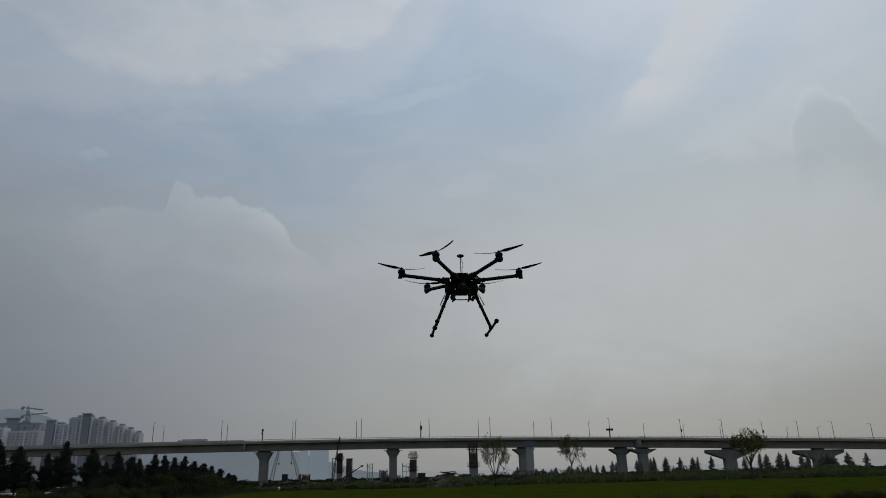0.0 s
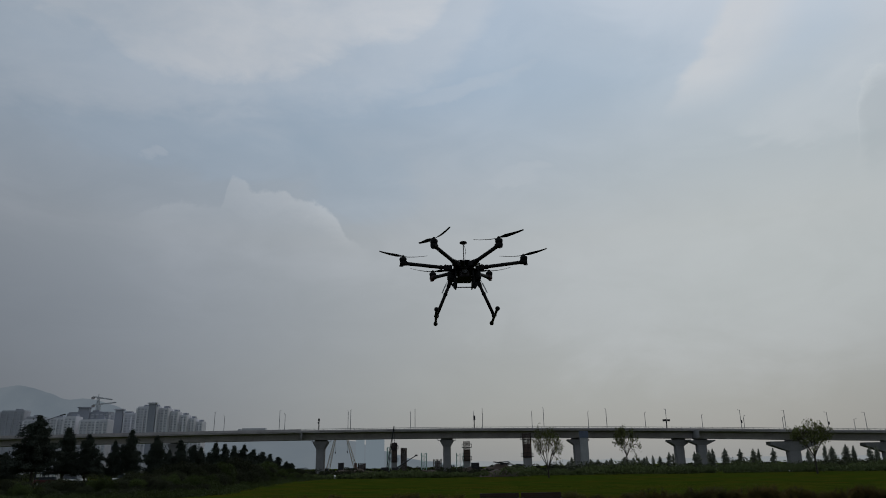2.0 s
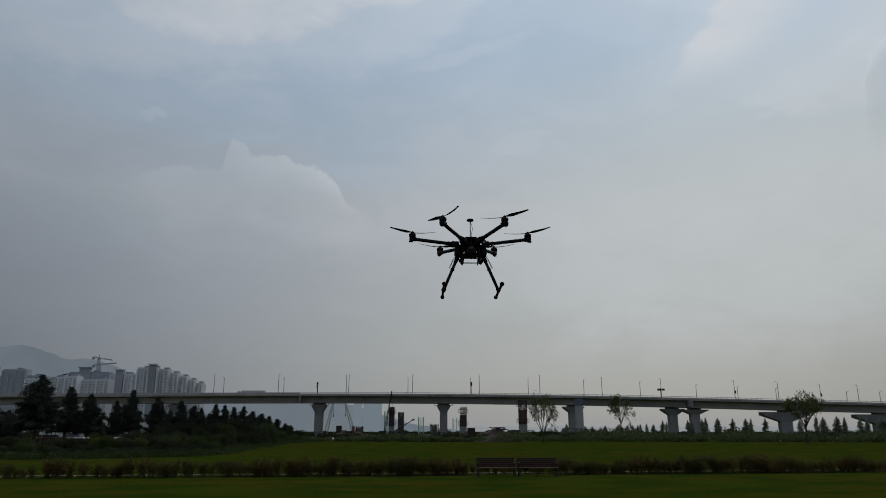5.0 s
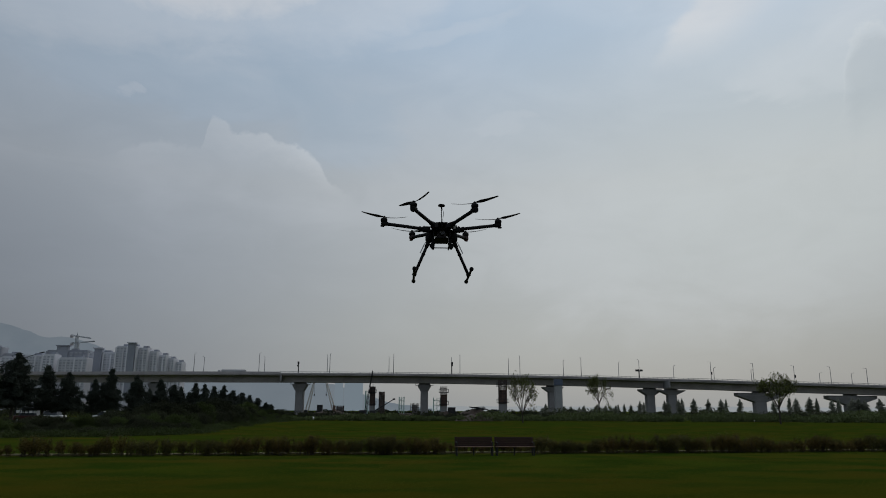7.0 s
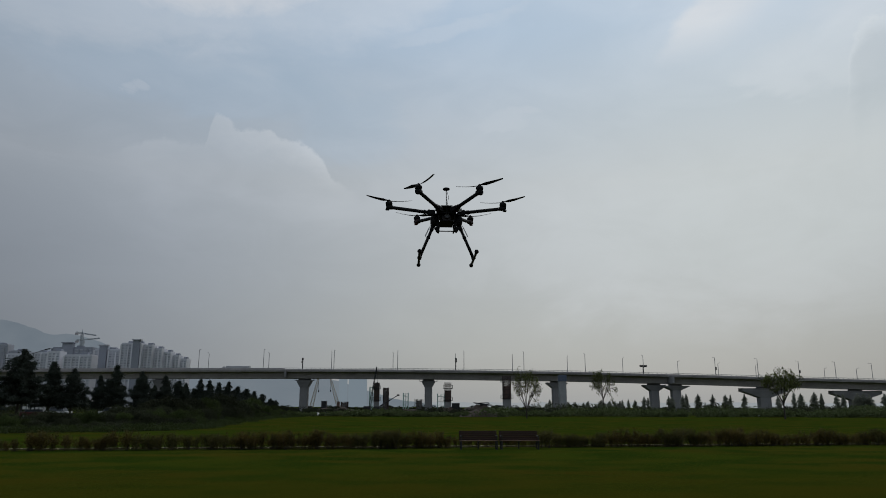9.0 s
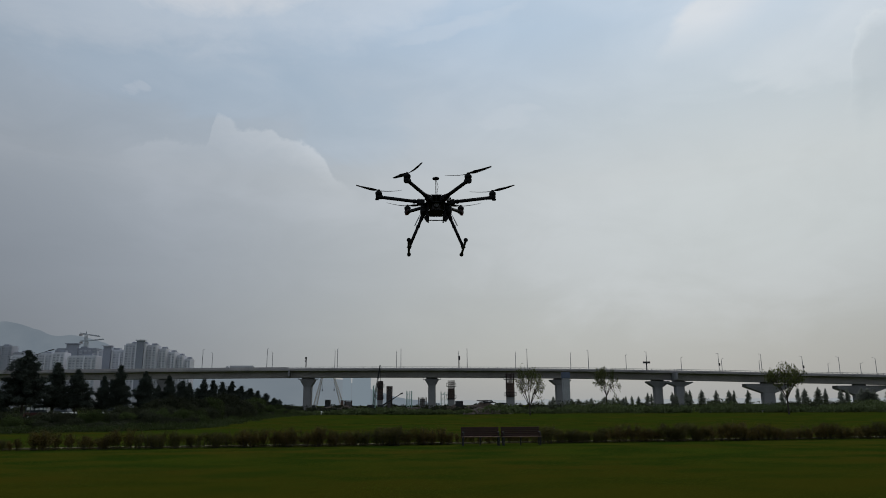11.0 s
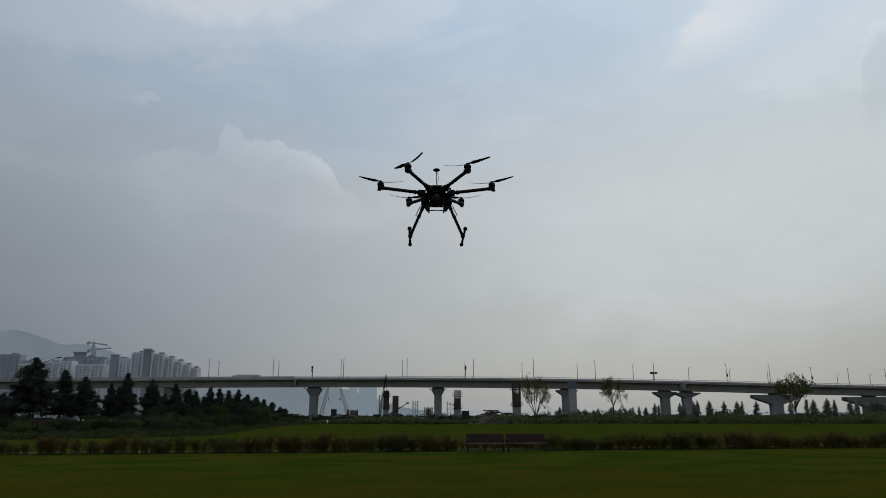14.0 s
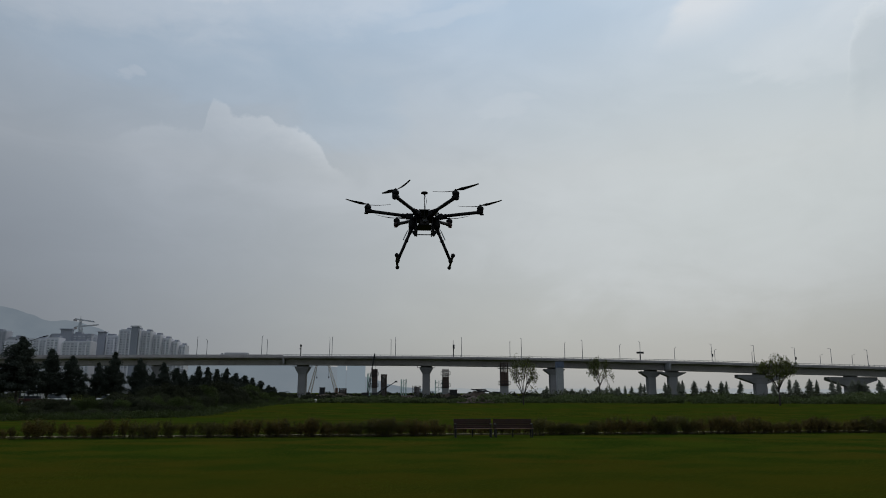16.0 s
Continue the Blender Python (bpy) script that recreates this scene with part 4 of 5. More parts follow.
def beam_stack(x, y, base, n, seed, label):
    """Loose beams lying crosswise on an earth bank."""
    rng = random.Random(seed)
    c = thing("beam_stack", (x, y, base), label, "beams")
    for k in range(n):
        m_ = Matrix.Rotation(rng.uniform(-0.35, 0.35), 4, "Z") @ Matrix.Rotation(rng.uniform(-0.16, 0.16), 4, "Y")
        part("beam", box((rng.uniform(-1.6, 1.6), rng.uniform(-0.6, 0.6), 0.12 + 0.11 * k), (rng.uniform(2.4, 4.2), 0.28, 0.26), 0.02, m_), STEEL_DARK, c)
    return c


beam_stack(14.6, 212, 2.05, 9, 3, "dark steel beams piled loosely on the earth bank")
beam_stack(18.6, 212, 1.7, 5, 6, "a few dark beams lying on the earth bank")

# ---- trees and shrubs ----
def conifer_meshes(seed, h, r, oval=False):
    """Trunk and a ragged, layered dark crown of needle sprays."""
    rng = np.random.default_rng(seed)
    trunk = bmesh.new()
    add_tube(trunk, (0, 0, -0.2), (0.05, 0, h * 0.55), 0.16, 0.09, 7)
    add_tube(trunk, (0.05, 0, h * 0.55), (0, 0, h * 0.97), 0.09, 0.02, 6)
    cs = []
    z = (0.2 if oval else 0.23) * h
    while z < h * 0.985:
        f = z / h
        lump = (0.98 if not oval else 0.95) + (0.62 if not oval else 0.35) * noise.noise(Vector((f * 6.0, seed * 1.7, 0.5)))
        reach = r * lump * min(1.0, (1 - f) ** 0.72 * 1.2 + 0.03) * min(1.0, 0.55 + f * 3.0)
        if oval:
            reach = r * lump * (0.06 + 0.95 * math.sin(math.pi * min(1.0, max(0.0, (f - 0.12) / 0.88)) ** 0.74))
        n = 3 + int(4 * (1 - f))
        for k in range(n):
            a = rng.uniform(0, math.tau)
            ln = reach * (0.3 + 0.95 * rng.beta(1.6, 1.3))
            rise = rng.uniform(-0.05, 0.45)
            end = np.array([math.cos(a) * ln, math.sin(a) * ln, z + ln * rise])
            if f < 0.8:
                add_tube(trunk, (0, 0, z), end.tolist(), 0.035, 0.012, 4, False)
            m_ = max(4, int(13 * ln))
            t = rng.uniform(0.06, 1.0, m_) ** 0.6
            p = np.outer(t, end - (0, 0, z)) + (0, 0, z)
            p[:, 2] += 0.18 * np.sin(t * 3)
            cs.append(p)
        z += h * rng.uniform(0.022, 0.042)
    cs.append(np.array([[0, 0, q] for q in np.linspace(h * 0.85, h, 14)]))
    for _ in range(2 if oval else 7):
        a, q = rng.uniform(0, math.tau), rng.uniform(0.14 if oval else 0.27, 0.82)
        out_ = r * (1 - q) ** 0.8 * rng.uniform(0.6, 1.05)
        lobe = rng.normal(0, 1, (34, 3)) * (r * 0.17, r * 0.17, h * 0.035)
        cs.append(lobe + (math.cos(a) * out_, math.sin(a) * out_, q * h))
        add_tube(trunk, (0, 0, q * h - out_ * 0.3), (math.cos(a) * out_, math.sin(a) * out_, q * h), 0.045, 0.015, 4, False)
    # the dense heart of the crown
    heart = 60 if oval else 260
    q = rng.uniform(0.14 if oval else 0.26, 0.9, heart)
    a = rng.uniform(0, math.tau, heart)
    w_ = r * 0.5 * rng.uniform(0, 1, heart) ** 0.5 * (np.sin(np.pi * q) if oval else (1 - q) ** 0.8)
    cs.append(np.stack([np.cos(a) * w_, np.sin(a) * w_, q * h], 1))
    v, fc = leaves(np.concatenate(cs), 0.17 if oval else 0.125, rng, 0.15, 0.2, 4 if oval else 13)
    return trunk, (v, fc)


def plant_meshes(trunk, crown, wood, leaf, names=("trunk", "crown")):
    a, b = bpy.data.meshes.new(names[0]), bpy.data.meshes.new(names[1])
    trunk.to_mesh(a)
    trunk.free()
    b.from_pydata(crown[0].tolist(), [], crown[1].tolist())
    a.materials.append(wood)
    b.materials.append(leaf)
    return a, b, names


def set_plant(kind_, name, at, label, category, group, rz=0.0, scale=1.0):
    t = thing(name, at, label, category, group, rz=rz, scale=scale)
    for me, nm in zip(kind_[:2], kind_[2]):
        piece(nm, me, t, (0, 0, 0))
    return t


CONIFERS = [plant_meshes(*conifer_meshes(11 + k, 8.0, w), BARK, NEEDLES) for k, w in enumerate((2.35, 1.9, 2.8, 1.5))]
rnd = random.Random(5)
FIR = "dark evergreen tree with a ragged pointed crown"
# the row at the wood's edge: place, height, form, width
for x, y, top, form, wide_ in (
        (-56.67, 98.00, 9.42, 2, 1.1), (-55.72, 104.00, 7.97, 1, 1.1), (-53.55, 106.00, 7.25, 2, 0.95), (-52.34, 112.00, 6.49, 0, 0.8), (-49.02, 110.00, 7.96, 0, 0.9),
        (-47.51, 116.00, 7.38, 2, 0.82), (-46.66, 124.00, 6.97, 0, 0.95), (-46.44, 130.00, 6.20, 1, 1.2), (-46.57, 134.00, 6.02, 3, 1.1), (-45.15, 138.00, 6.90, 0, 1.0),
        (-44.00, 140.00, 6.75, 0, 1.0), (-43.99, 146.00, 6.50, 3, 1.3), (-43.18, 150.00, 6.86, 0, 1.0), (-43.31, 158.00, 6.00, 1, 1.4), (-43.45, 166.00, 5.70, 1, 1.35),
        (-43.21, 172.00, 5.31, 3, 1.6), (-43.18, 180.00, 4.77, 1, 1.5), (-42.35, 186.00, 3.85, 2, 1.5), (-42.32, 192.00, 3.47, 2, 1.5), (-65.53, 106.00, 4.94, 2, 1.1),
        (-66.12, 100.00, 7.92, 2, 1.2), (-67.13, 95.00, 8.37, 0, 1.2), (-50.07, 128.00, 5.54, 2, 0.8), (-47.68, 142.00, 5.27, 0, 1.1), (-44.97, 152.00, 5.15, 2, 1.1),
        (-43.67, 156.00, 5.23, 0, 1.2), (-43.38, 162.00, 4.73, 2, 1.1)):
    set_plant(CONIFERS[form], "conifer", (x, y, 0), FIR, "conifer", "evergreens at the wood's edge", rnd.uniform(0, 360), (top / 8.0 * wide_, top / 8.0 * wide_, top / 8.0))


def branching(seed, h, r, low, n_leaf, leaf, limbs=7, vase=1.0):
    """A young broadleaved tree: a short stem that divides into rising limbs and twigs with sparse leaves."""
    rng = np.random.default_rng(seed)
    wood = bmesh.new()
    tips = []
    fork = np.array([rng.uniform(-0.1, 0.1), 0, h * low])
    add_tube(wood, (0, 0, -0.2), fork.tolist(), 0.20, 0.14, 8)

    def grow(p, d, ln, rad, depth):
        d = d / np.linalg.norm(d)
        q = p + d * ln
        add_tube(wood, p.tolist(), q.tolist(), rad, rad * 0.65, 5 if depth < 2 else 4, False)
        if depth >= 1:
            tips.append(q)
            tips.append((p + q) / 2)
        if depth == 3:
            return
        for _ in range(3 if depth else 4):
            e = d + rng.normal(0, 0.55, 3) + np.array([0, 0, 0.10])
            grow(q, e, ln * rng.uniform(0.55, 0.8), rad * 0.6, depth + 1)

    for k in range(limbs):
        a = k * math.tau / limbs + rng.uniform(-0.3, 0.3)
        d = np.array([math.cos(a) * vase, math.sin(a) * vase, rng.uniform(0.9, 1.7)])
        grow(fork - (0, 0, rng.uniform(0, 0.25) * h * low), d, (h * (1 - low)) * 0.34, 0.095, 0)
    tips = np.array(tips)
    span = np.abs(tips[:, :2]).max()
    tall_ = tips[:, 2].max()
    keep = tips[rng.permutation(len(tips))[: max(12, len(tips) * 3 // 5)]]
    pick = keep[rng.integers(0, len(keep), n_leaf)]
    v, f = leaves(pick, leaf, rng, 0.22, 0.1, 1)
    k = (r / span, r / span, h / tall_)
    bmesh.ops.scale(wood, vec=k, verts=wood.verts)
    return wood, (v * k, f)


SAPLINGS = [plant_meshes(*branching(*a), BARK, LEAF_TREE) for a in (
    (3, 8.4, 3.3, 0.16, 2000, 0.15, 8, 1.05), (8, 7.8, 2.5, 0.34, 1900, 0.15, 6, 0.85), (21, 9.0, 3.5, 0.27, 3000, 0.17, 8, 1.0))]
x, y, top = 16.05, 122.00, 8.42
set_plant(SAPLINGS[0], "young_broadleaf_tree", (x, y, 0), "slender young tree with thin spreading limbs and few leaves", "tree", "", 20, top / 8.4)
x, y, top = 37.9, 158.00, 9.9
set_plant(SAPLINGS[1], "young_broadleaf_tree", (x, y, 0), "young tree with a forked trunk and light leafy crown", "tree", "", 80, top / 7.8)
x, y, top = 61.52, 124.00, 9.13
set_plant(SAPLINGS[2], "young_broadleaf_tree", (x, y, 0), "young tree with a broad loose leafy crown", "tree", "", 140, top / 9.0)


# young trees in line before the bridge
UPRIGHT = [plant_meshes(*conifer_meshes(91 + k, 8.0, w, True), BARK, LEAF_YOUNG) for k, w in enumerate((1.9, 1.5, 2.1, 1.35))]
for x, y, top, form in ((52.00, 195.00, 3.78, 3), (53.98, 196.00, 3.94, 1), (55.84, 196.00, 3.79, 0), (58.10, 195.00, 4.68, 0), (59.46, 196.00, 4.39, 1), (64.92, 195.00, 4.82, 0), (66.17, 196.00, 4.53, 2), (68.82, 195.00, 5.11, 0),
                        (70.14, 196.00, 5.43, 1), (73.03, 195.00, 5.41, 0), (77.05, 195.00, 5.25, 0), (80.62, 195.00, 5.25, 0), (82.43, 196.00, 5.26, 1), (85.90, 195.00, 5.39, 0), (95.15, 195.00, 4.92, 0)):
    s = top / 8.0
    set_plant(UPRIGHT[form], "young_tree", (x, y, 0), "small upright young tree in a planted row", "tree", "row of young trees", rnd.uniform(0, 360), (s * 0.76, s * 0.76, s))
for x, y, top, form in ((97.20, 190.00, 5.72, 3), (99.51, 191.00, 5.58, 0), (102.66, 190.00, 5.85, 0), (105.13, 191.00, 5.57, 1), (108.64, 190.00, 5.40, 0), (110.48, 190.00, 5.54, 1), (113.20, 188.00, 5.50, 0), (114.85, 188.00, 5.50, 2), (116.45, 188.00, 5.20, 0), (120.53, 188.00, 5.49, 0), (125.72, 188.00, 5.18, 1)):
    s = top / 8.0
    broad = 1.35 if x > 113 else 1.0
    set_plant(UPRIGHT[form], "young_tree", (x, y, 0), "small upright young tree in a planted row", "tree", "row of young trees", rnd.uniform(0, 360), (s * 0.76 * broad, s * 0.76 * broad, s))
for k in range(26):
    x = 32.69 + k * (54.31 - 32.69) / 25 + rnd.uniform(-0.4, 0.4)
    s = rnd.uniform(2.4, 3.9) / 8.0
    set_plant(UPRIGHT[k % 4], "young_tree", (x, 205 + rnd.uniform(-3, 3), 0), "low dark young tree in a dense row", "tree", "row of young trees", rnd.uniform(0, 360), (s * 1.2, s * 1.2, s))


def bush_meshes(seed, w, h, n, leaf):
    rng = np.random.default_rng(seed)
    stems = bmesh.new()
    cs = []
    for k in range(9):
        a, q = rng.uniform(0, math.tau), rng.uniform(0.1, 0.75)
        end = np.array([math.cos(a) * q * w, math.sin(a) * q * w, h * rng.uniform(0.55, 0.95) * (1 - 0.35 * q)])
        add_tube(stems, (end[0] * 0.15, end[1] * 0.15, -0.1), end.tolist(), 0.03, 0.012, 4, False)
        c = rng.normal(0, 1, (n // 9, 3))
        c = c / np.linalg.norm(c, axis=1)[:, None] * rng.uniform(0.55, 1.05, (len(c), 1)) ** 0.5
        lobe = c * np.array([w * 0.48, w * 0.48, h * 0.40]) + end * np.array([1, 1, 0.72])
        cs.append(lobe)
    c = np.concatenate(cs)
    c[:, 2] = np.abs(c[:, 2]) + 0.02
    v, f = leaves(c, leaf, rng, 0.06, 0.0, 1)
    return stems, (v, f)


BUSHES = [plant_meshes(*bush_meshes(31 + k, 1.5, 2.2, 6500, 0.085), BARK, LEAF_DARK, ("stem", "foliage")) for k in range(4)]
BRIGHT = [plant_meshes(*bush_meshes(51 + k, 1.6, 2.4, 6500, 0.085), BARK, LEAF_GREEN, ("stem", "foliage")) for k in range(2)]
EDGE = [(-36.5, 49.0), (-31.44, 51.5), (-27.85, 53.9), (-24.05, 55.85), (-21.79, 57.96), (-21.14, 62.75), (-22.43, 75.21), (-24.59, 92.0), (-26.59, 112.59), (-26.85, 128.58), (-26.04, 140.55)]
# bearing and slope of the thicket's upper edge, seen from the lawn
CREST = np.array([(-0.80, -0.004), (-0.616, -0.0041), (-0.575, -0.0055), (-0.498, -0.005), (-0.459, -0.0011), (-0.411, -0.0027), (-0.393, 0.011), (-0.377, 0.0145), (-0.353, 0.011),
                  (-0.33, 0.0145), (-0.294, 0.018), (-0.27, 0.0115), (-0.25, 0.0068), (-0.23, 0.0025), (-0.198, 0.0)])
edge_len = 46
for row in range(4):
    for k in range(edge_len):
        f = (k + 0.5 * (row % 2)) / edge_len * (len(EDGE) - 1)
        i = min(int(f), len(EDGE) - 2)
        a, b = EDGE[i], EDGE[i + 1]
        x, y = (a[j] + (b[j] - a[j]) * (f - i) for j in (0, 1))
        grow = 1 + 0.035 + 0.075 * row
        x, y = x * grow + rnd.uniform(-0.8, 0.8) - 0.6, y * grow + rnd.uniform(-0.9, 0.9)
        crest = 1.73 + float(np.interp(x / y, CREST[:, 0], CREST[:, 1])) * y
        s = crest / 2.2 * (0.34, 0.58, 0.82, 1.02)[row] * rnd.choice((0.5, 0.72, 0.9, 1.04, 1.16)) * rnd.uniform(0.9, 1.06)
        src = BRIGHT[k % 2] if rnd.random() < (0.12 if f < 4.0 else 0.4) else BUSHES[(k * 3 + row) % 4]
        w_ = max(s, 0.5) * rnd.uniform(0.85, 1.25)
        set_plant(src, "bush", (x, y, 0), "dense dark green bush at the edge of the lawn", "bush", "bushes along the wood's edge", rnd.uniform(0, 360), (w_, w_, s))


def edge_weeds(n, seed):
    """Low rank growth along the foot of the bushes, too dense to count."""
    rng = np.random.default_rng(seed)
    e = np.array(EDGE)
    f = rng.uniform(0, len(EDGE) - 1.001, 900)
    i = f.astype(int)
    p = e[i] + (e[i + 1] - e[i]) * (f - i)[:, None] + rng.normal(0, 0.9, (900, 2)) + (0, 0.4)
    h = rng.uniform(0.15, 0.75, 900) * rng.uniform(0.4, 1.0, 900)
    k = rng.integers(0, 900, n)
    d = rng.normal(0, 1, (n, 3))
    d /= np.linalg.norm(d, axis=1)[:, None]
    pts = np.stack([p[k, 0] + d[:, 0] * 0.5, p[k, 1] + d[:, 1] * 0.5, np.abs(d[:, 2]) * h[k]], 1)
    tagged(part("weeds", leaves(pts, 0.075, rng, 0.05), LEAF_GREEN), "rank weeds along the foot of the bushes", "weeds", kind="stuff")


edge_weeds(34000, 12)


def scrub(name, x0, x1, y0, y1, h0, h1, n, leaf, seed, mat, label, count=260):
    """Rough low growth, far off and too dense to count."""
    rng = np.random.default_rng(seed)
    cx, cy = rng.uniform(x0, x1, count), rng.uniform(y0, y1, count)
    ch = rng.uniform(h0, h1, count) * (0.5 + 0.5 * np.sin(cx * 0.11 + seed) ** 2) * rng.choice((0.7, 0.9, 1.1, 1.35), count)
    i = rng.integers(0, count, n)
    d = rng.normal(0, 1, (n, 3))
    d /= np.linalg.norm(d, axis=1)[:, None]
    c = np.stack([cx[i] + d[:, 0] * ch[i] * 1.1, cy[i] + d[:, 1] * ch[i] * 0.9, np.abs(d[:, 2]) ** 0.8 * ch[i]], 1)
    v, f = leaves(c, leaf, rng, 0.1)
    return tagged(part(name, (v, f), mat), label, "scrub", kind="stuff")


SC0, SC1 = -34.21, 104.96
MID = 12.58
scrub("scrub", SC0, MID, 146, 158, 0.5, 1.25, 22000, 0.22, 3, LEAF_SCRUB, "low uneven belt of rough green weeds behind the lawn", 240)
scrub("scrub", MID - 2, SC1, 144, 158, 1.0, 2.1, 38000, 0.22, 7, LEAF_SCRUB, "belt of rough green scrub behind the lawn", 330)
scrub("scrub", 16.28, 115.12, 160, 176, 1.4, 2.4, 24000, 0.26, 4, LEAF_DARK, "belt of taller dark scrub below the bridge", 260)
scrub("scrub", SC0, 15.80, 165, 195, 0.9, 1.7, 13000, 0.24, 5, LEAF_DARK, "thin rough weeds on the building site", 150)
scrub("scrub", -80, -44, 86, 122, 0.5, 1.0, 16000, 0.14, 16, LEAF_DARK, "dark undergrowth below the evergreens", 260)
scrub("scrub", -260, -48.0, 150, 230, 2.0, 3.4, 42000, 0.26, 6, LEAF_DARK, "dim thicket behind the evergreens", 150)

scrub("scrub", -95, 60, 245, 340, 0.8, 1.5, 26000, 0.3, 18, LEAF_DARK, "low dark weeds on the waste ground behind the bridge", 260)
scrub("distant_tree_line", -340, 520, 400, 450, 1.5, 2.8, 60000, 0.42, 8, LEAF_DARK, "far low line of trees along the horizon", 420)

# ---- hedge, path and benches ----
HEDGE = [(-21.66, 30.70), (-19.11, 31.21), (-7.32, 32.97), (5.90, 34.93), (23.12, 37.67), (27.57, 38.43)]


def hedge_meshes(seed, h, n):
    rng = np.random.default_rng(seed)
    stems, cs = bmesh.new(), []
    for k in range(8):
        a = rng.uniform(0, math.tau)
        foot = np.array([rng.normal(0, 0.14), rng.normal(0, 0.08), -0.03])
        end = foot + np.array([math.cos(a) * 0.22, math.sin(a) * 0.16, h * rng.uniform(0.6, 1.05)])
        add_tube(stems, foot.tolist(), end.tolist(), 0.011, 0.005, 4, False)
        for j in range(2):
            p = foot + (end - foot) * rng.uniform(0.3, 0.8)
            q = p + np.array([rng.normal(0, 0.13), rng.normal(0, 0.1), rng.uniform(0.08, 0.2)])
            add_tube(stems, p.tolist(), q.tolist(), 0.006, 0.003, 3, False)
            cs.append(p + np.outer(rng.uniform(0.2, 1, n // 32), q - p))
        cs.append(foot + np.outer(rng.uniform(0.22, 1.0, n // 16), end - foot))
    v, f = leaves(np.concatenate(cs), 0.030, rng, 0.055, 0.0, 2)
    return stems, (v, f)


LEAF_HEDGE_GREEN = material("green_hedge_leaves", (0.072, 0.070, 0.020), (0.070, 0.056, 0.020), 0.9, 0.7, fine=4.0, island=0.18, objects=0.28, leafy=0.3)
HEDGES = [plant_meshes(*hedge_meshes(70 + k, 0.74, 620), BARK, LEAF_RUSSET if k < 4 else LEAF_HEDGE_GREEN, ("stem", "foliage")) for k in range(7)]
hx = np.array(HEDGE)
x = hx[0, 0]
while x < hx[-1, 0]:
    y = float(np.interp(x, hx[:, 0], hx[:, 1]))
    behind = 0.99 < x < 5.17
    y += 0.75 if behind else 0.0
    if x > -5 or rnd.random() > 0.07:
        s = rnd.uniform(0.8, 1.15) * (0.72 if behind else 0.88 if noise.noise(Vector((x * 0.35, 0, 2))) < -0.1 else 1.12)
        k = rnd.randrange(4) if noise.noise(Vector((x * 0.22, 3, 0))) > -0.08 else 4 + rnd.randrange(3)
        set_plant(HEDGES[k], "hedge_shrub", (x, y + rnd.uniform(-0.12, 0.12), 0), "straggly low hedge shrub with russet and green leaves", "hedge shrub", "hedge across the lawn", rnd.uniform(0, 360), (s * 1.1, s * 1.1, s))
        if rnd.random() < 0.45:
            set_plant(HEDGES[rnd.randrange(7)], "hedge_shrub", (x + rnd.uniform(-0.2, 0.2), y + 0.35 + rnd.uniform(-0.1, 0.1), 0), "straggly low hedge shrub with russet and green leaves", "hedge shrub", "hedge across the lawn", rnd.uniform(0, 360), (s, s, s * 0.9))
    x += rnd.uniform(0.28, 0.48)
walkway = part("path", sweep([(a, b + 1.35, 0.0) for a, b in HEDGE], [(-0.55, -0.05), (0.55, -0.05), (0.55, 0.018), (-0.55, 0.018)]), PATH_STONE)
tagged(walkway, "narrow pale concrete path behind the hedge", "path", kind="structure")
x = hx[0, 0]
kerb_mesh = bpy.data.meshes.new("kerb_stone")
bm = box((0, 0, 0.02), (0.96, 0.12, 0.1), 0.015)
bm.to_mesh(kerb_mesh)
bm.free()
kerb_mesh.materials.append(PATH_STONE)
while x < hx[-1, 0] - 1:
    piece("kerb_stone", kerb_mesh, walkway, (x + 0.5, float(np.interp(x + 0.5, hx[:, 0], hx[:, 1])) + 0.70, 0.0), math.atan2(hx[-1, 1] - hx[0, 1], hx[-1, 0] - hx[0, 0]))
    x += 1.0


def park_bench(x, y, w, rz):
    """A bench with slatted seat and back between two end frames with armrests."""
    b = thing("park_bench", (x, y, 0), "dark red-brown slatted park bench on the lawn", "bench", "pair of park benches", rz=rz)
    for k in range(5):
        part("back_slat", box((0, 0.23 + 0.022 * k, 0.44 + 0.085 * k), (w, 0.028, 0.081), 0.005), BENCH_WOOD, b)
    for k in range(4):
        # the front slat is painted paler for the highlight along the seat edge
        part("seat_slat", box((0, -0.19 + 0.115 * k, 0.405 - 0.006 * k), (w, 0.10, 0.032), 0.006), BENCH_HIGHLIGHT if k < 1 else BENCH_WOOD, b)
    for sx in (-w / 2 + 0.06, 0, w / 2 - 0.06):
        bm = bmesh.new()
        if sx:
            add_box(bm, (sx, -0.20, 0.19), (0.055, 0.06, 0.40), 0.008)
        add_box(bm, (sx, 0.20, 0.19), (0.055, 0.06, 0.40), 0.008)
        add_box(bm, (sx, 0.0, 0.375), (0.05, 0.46, 0.04), 0.006)
        add_tube(bm, (sx, 0.24, 0.36), (sx, 0.345, 0.83), 0.026, 0.022, 6)
        part("end_frame", bm, STEEL_DARK, b, "dark cast metal end frame")
        if sx:
            bm = bmesh.new()
            add_box(bm, (sx, 0.02, 0.60), (0.06, 0.44, 0.035), 0.01)
            add_tube(bm, (sx, -0.18, 0.38), (sx, -0.18, 0.60), 0.02, None, 6)
            part("armrest", bm, STEEL_DARK, b)
    return b


park_bench(2.11, 33.2, 2.99 - 1.22, 4)
park_bench(4.01, 33.2 + 0.12, 4.93 - 3.10, 4)


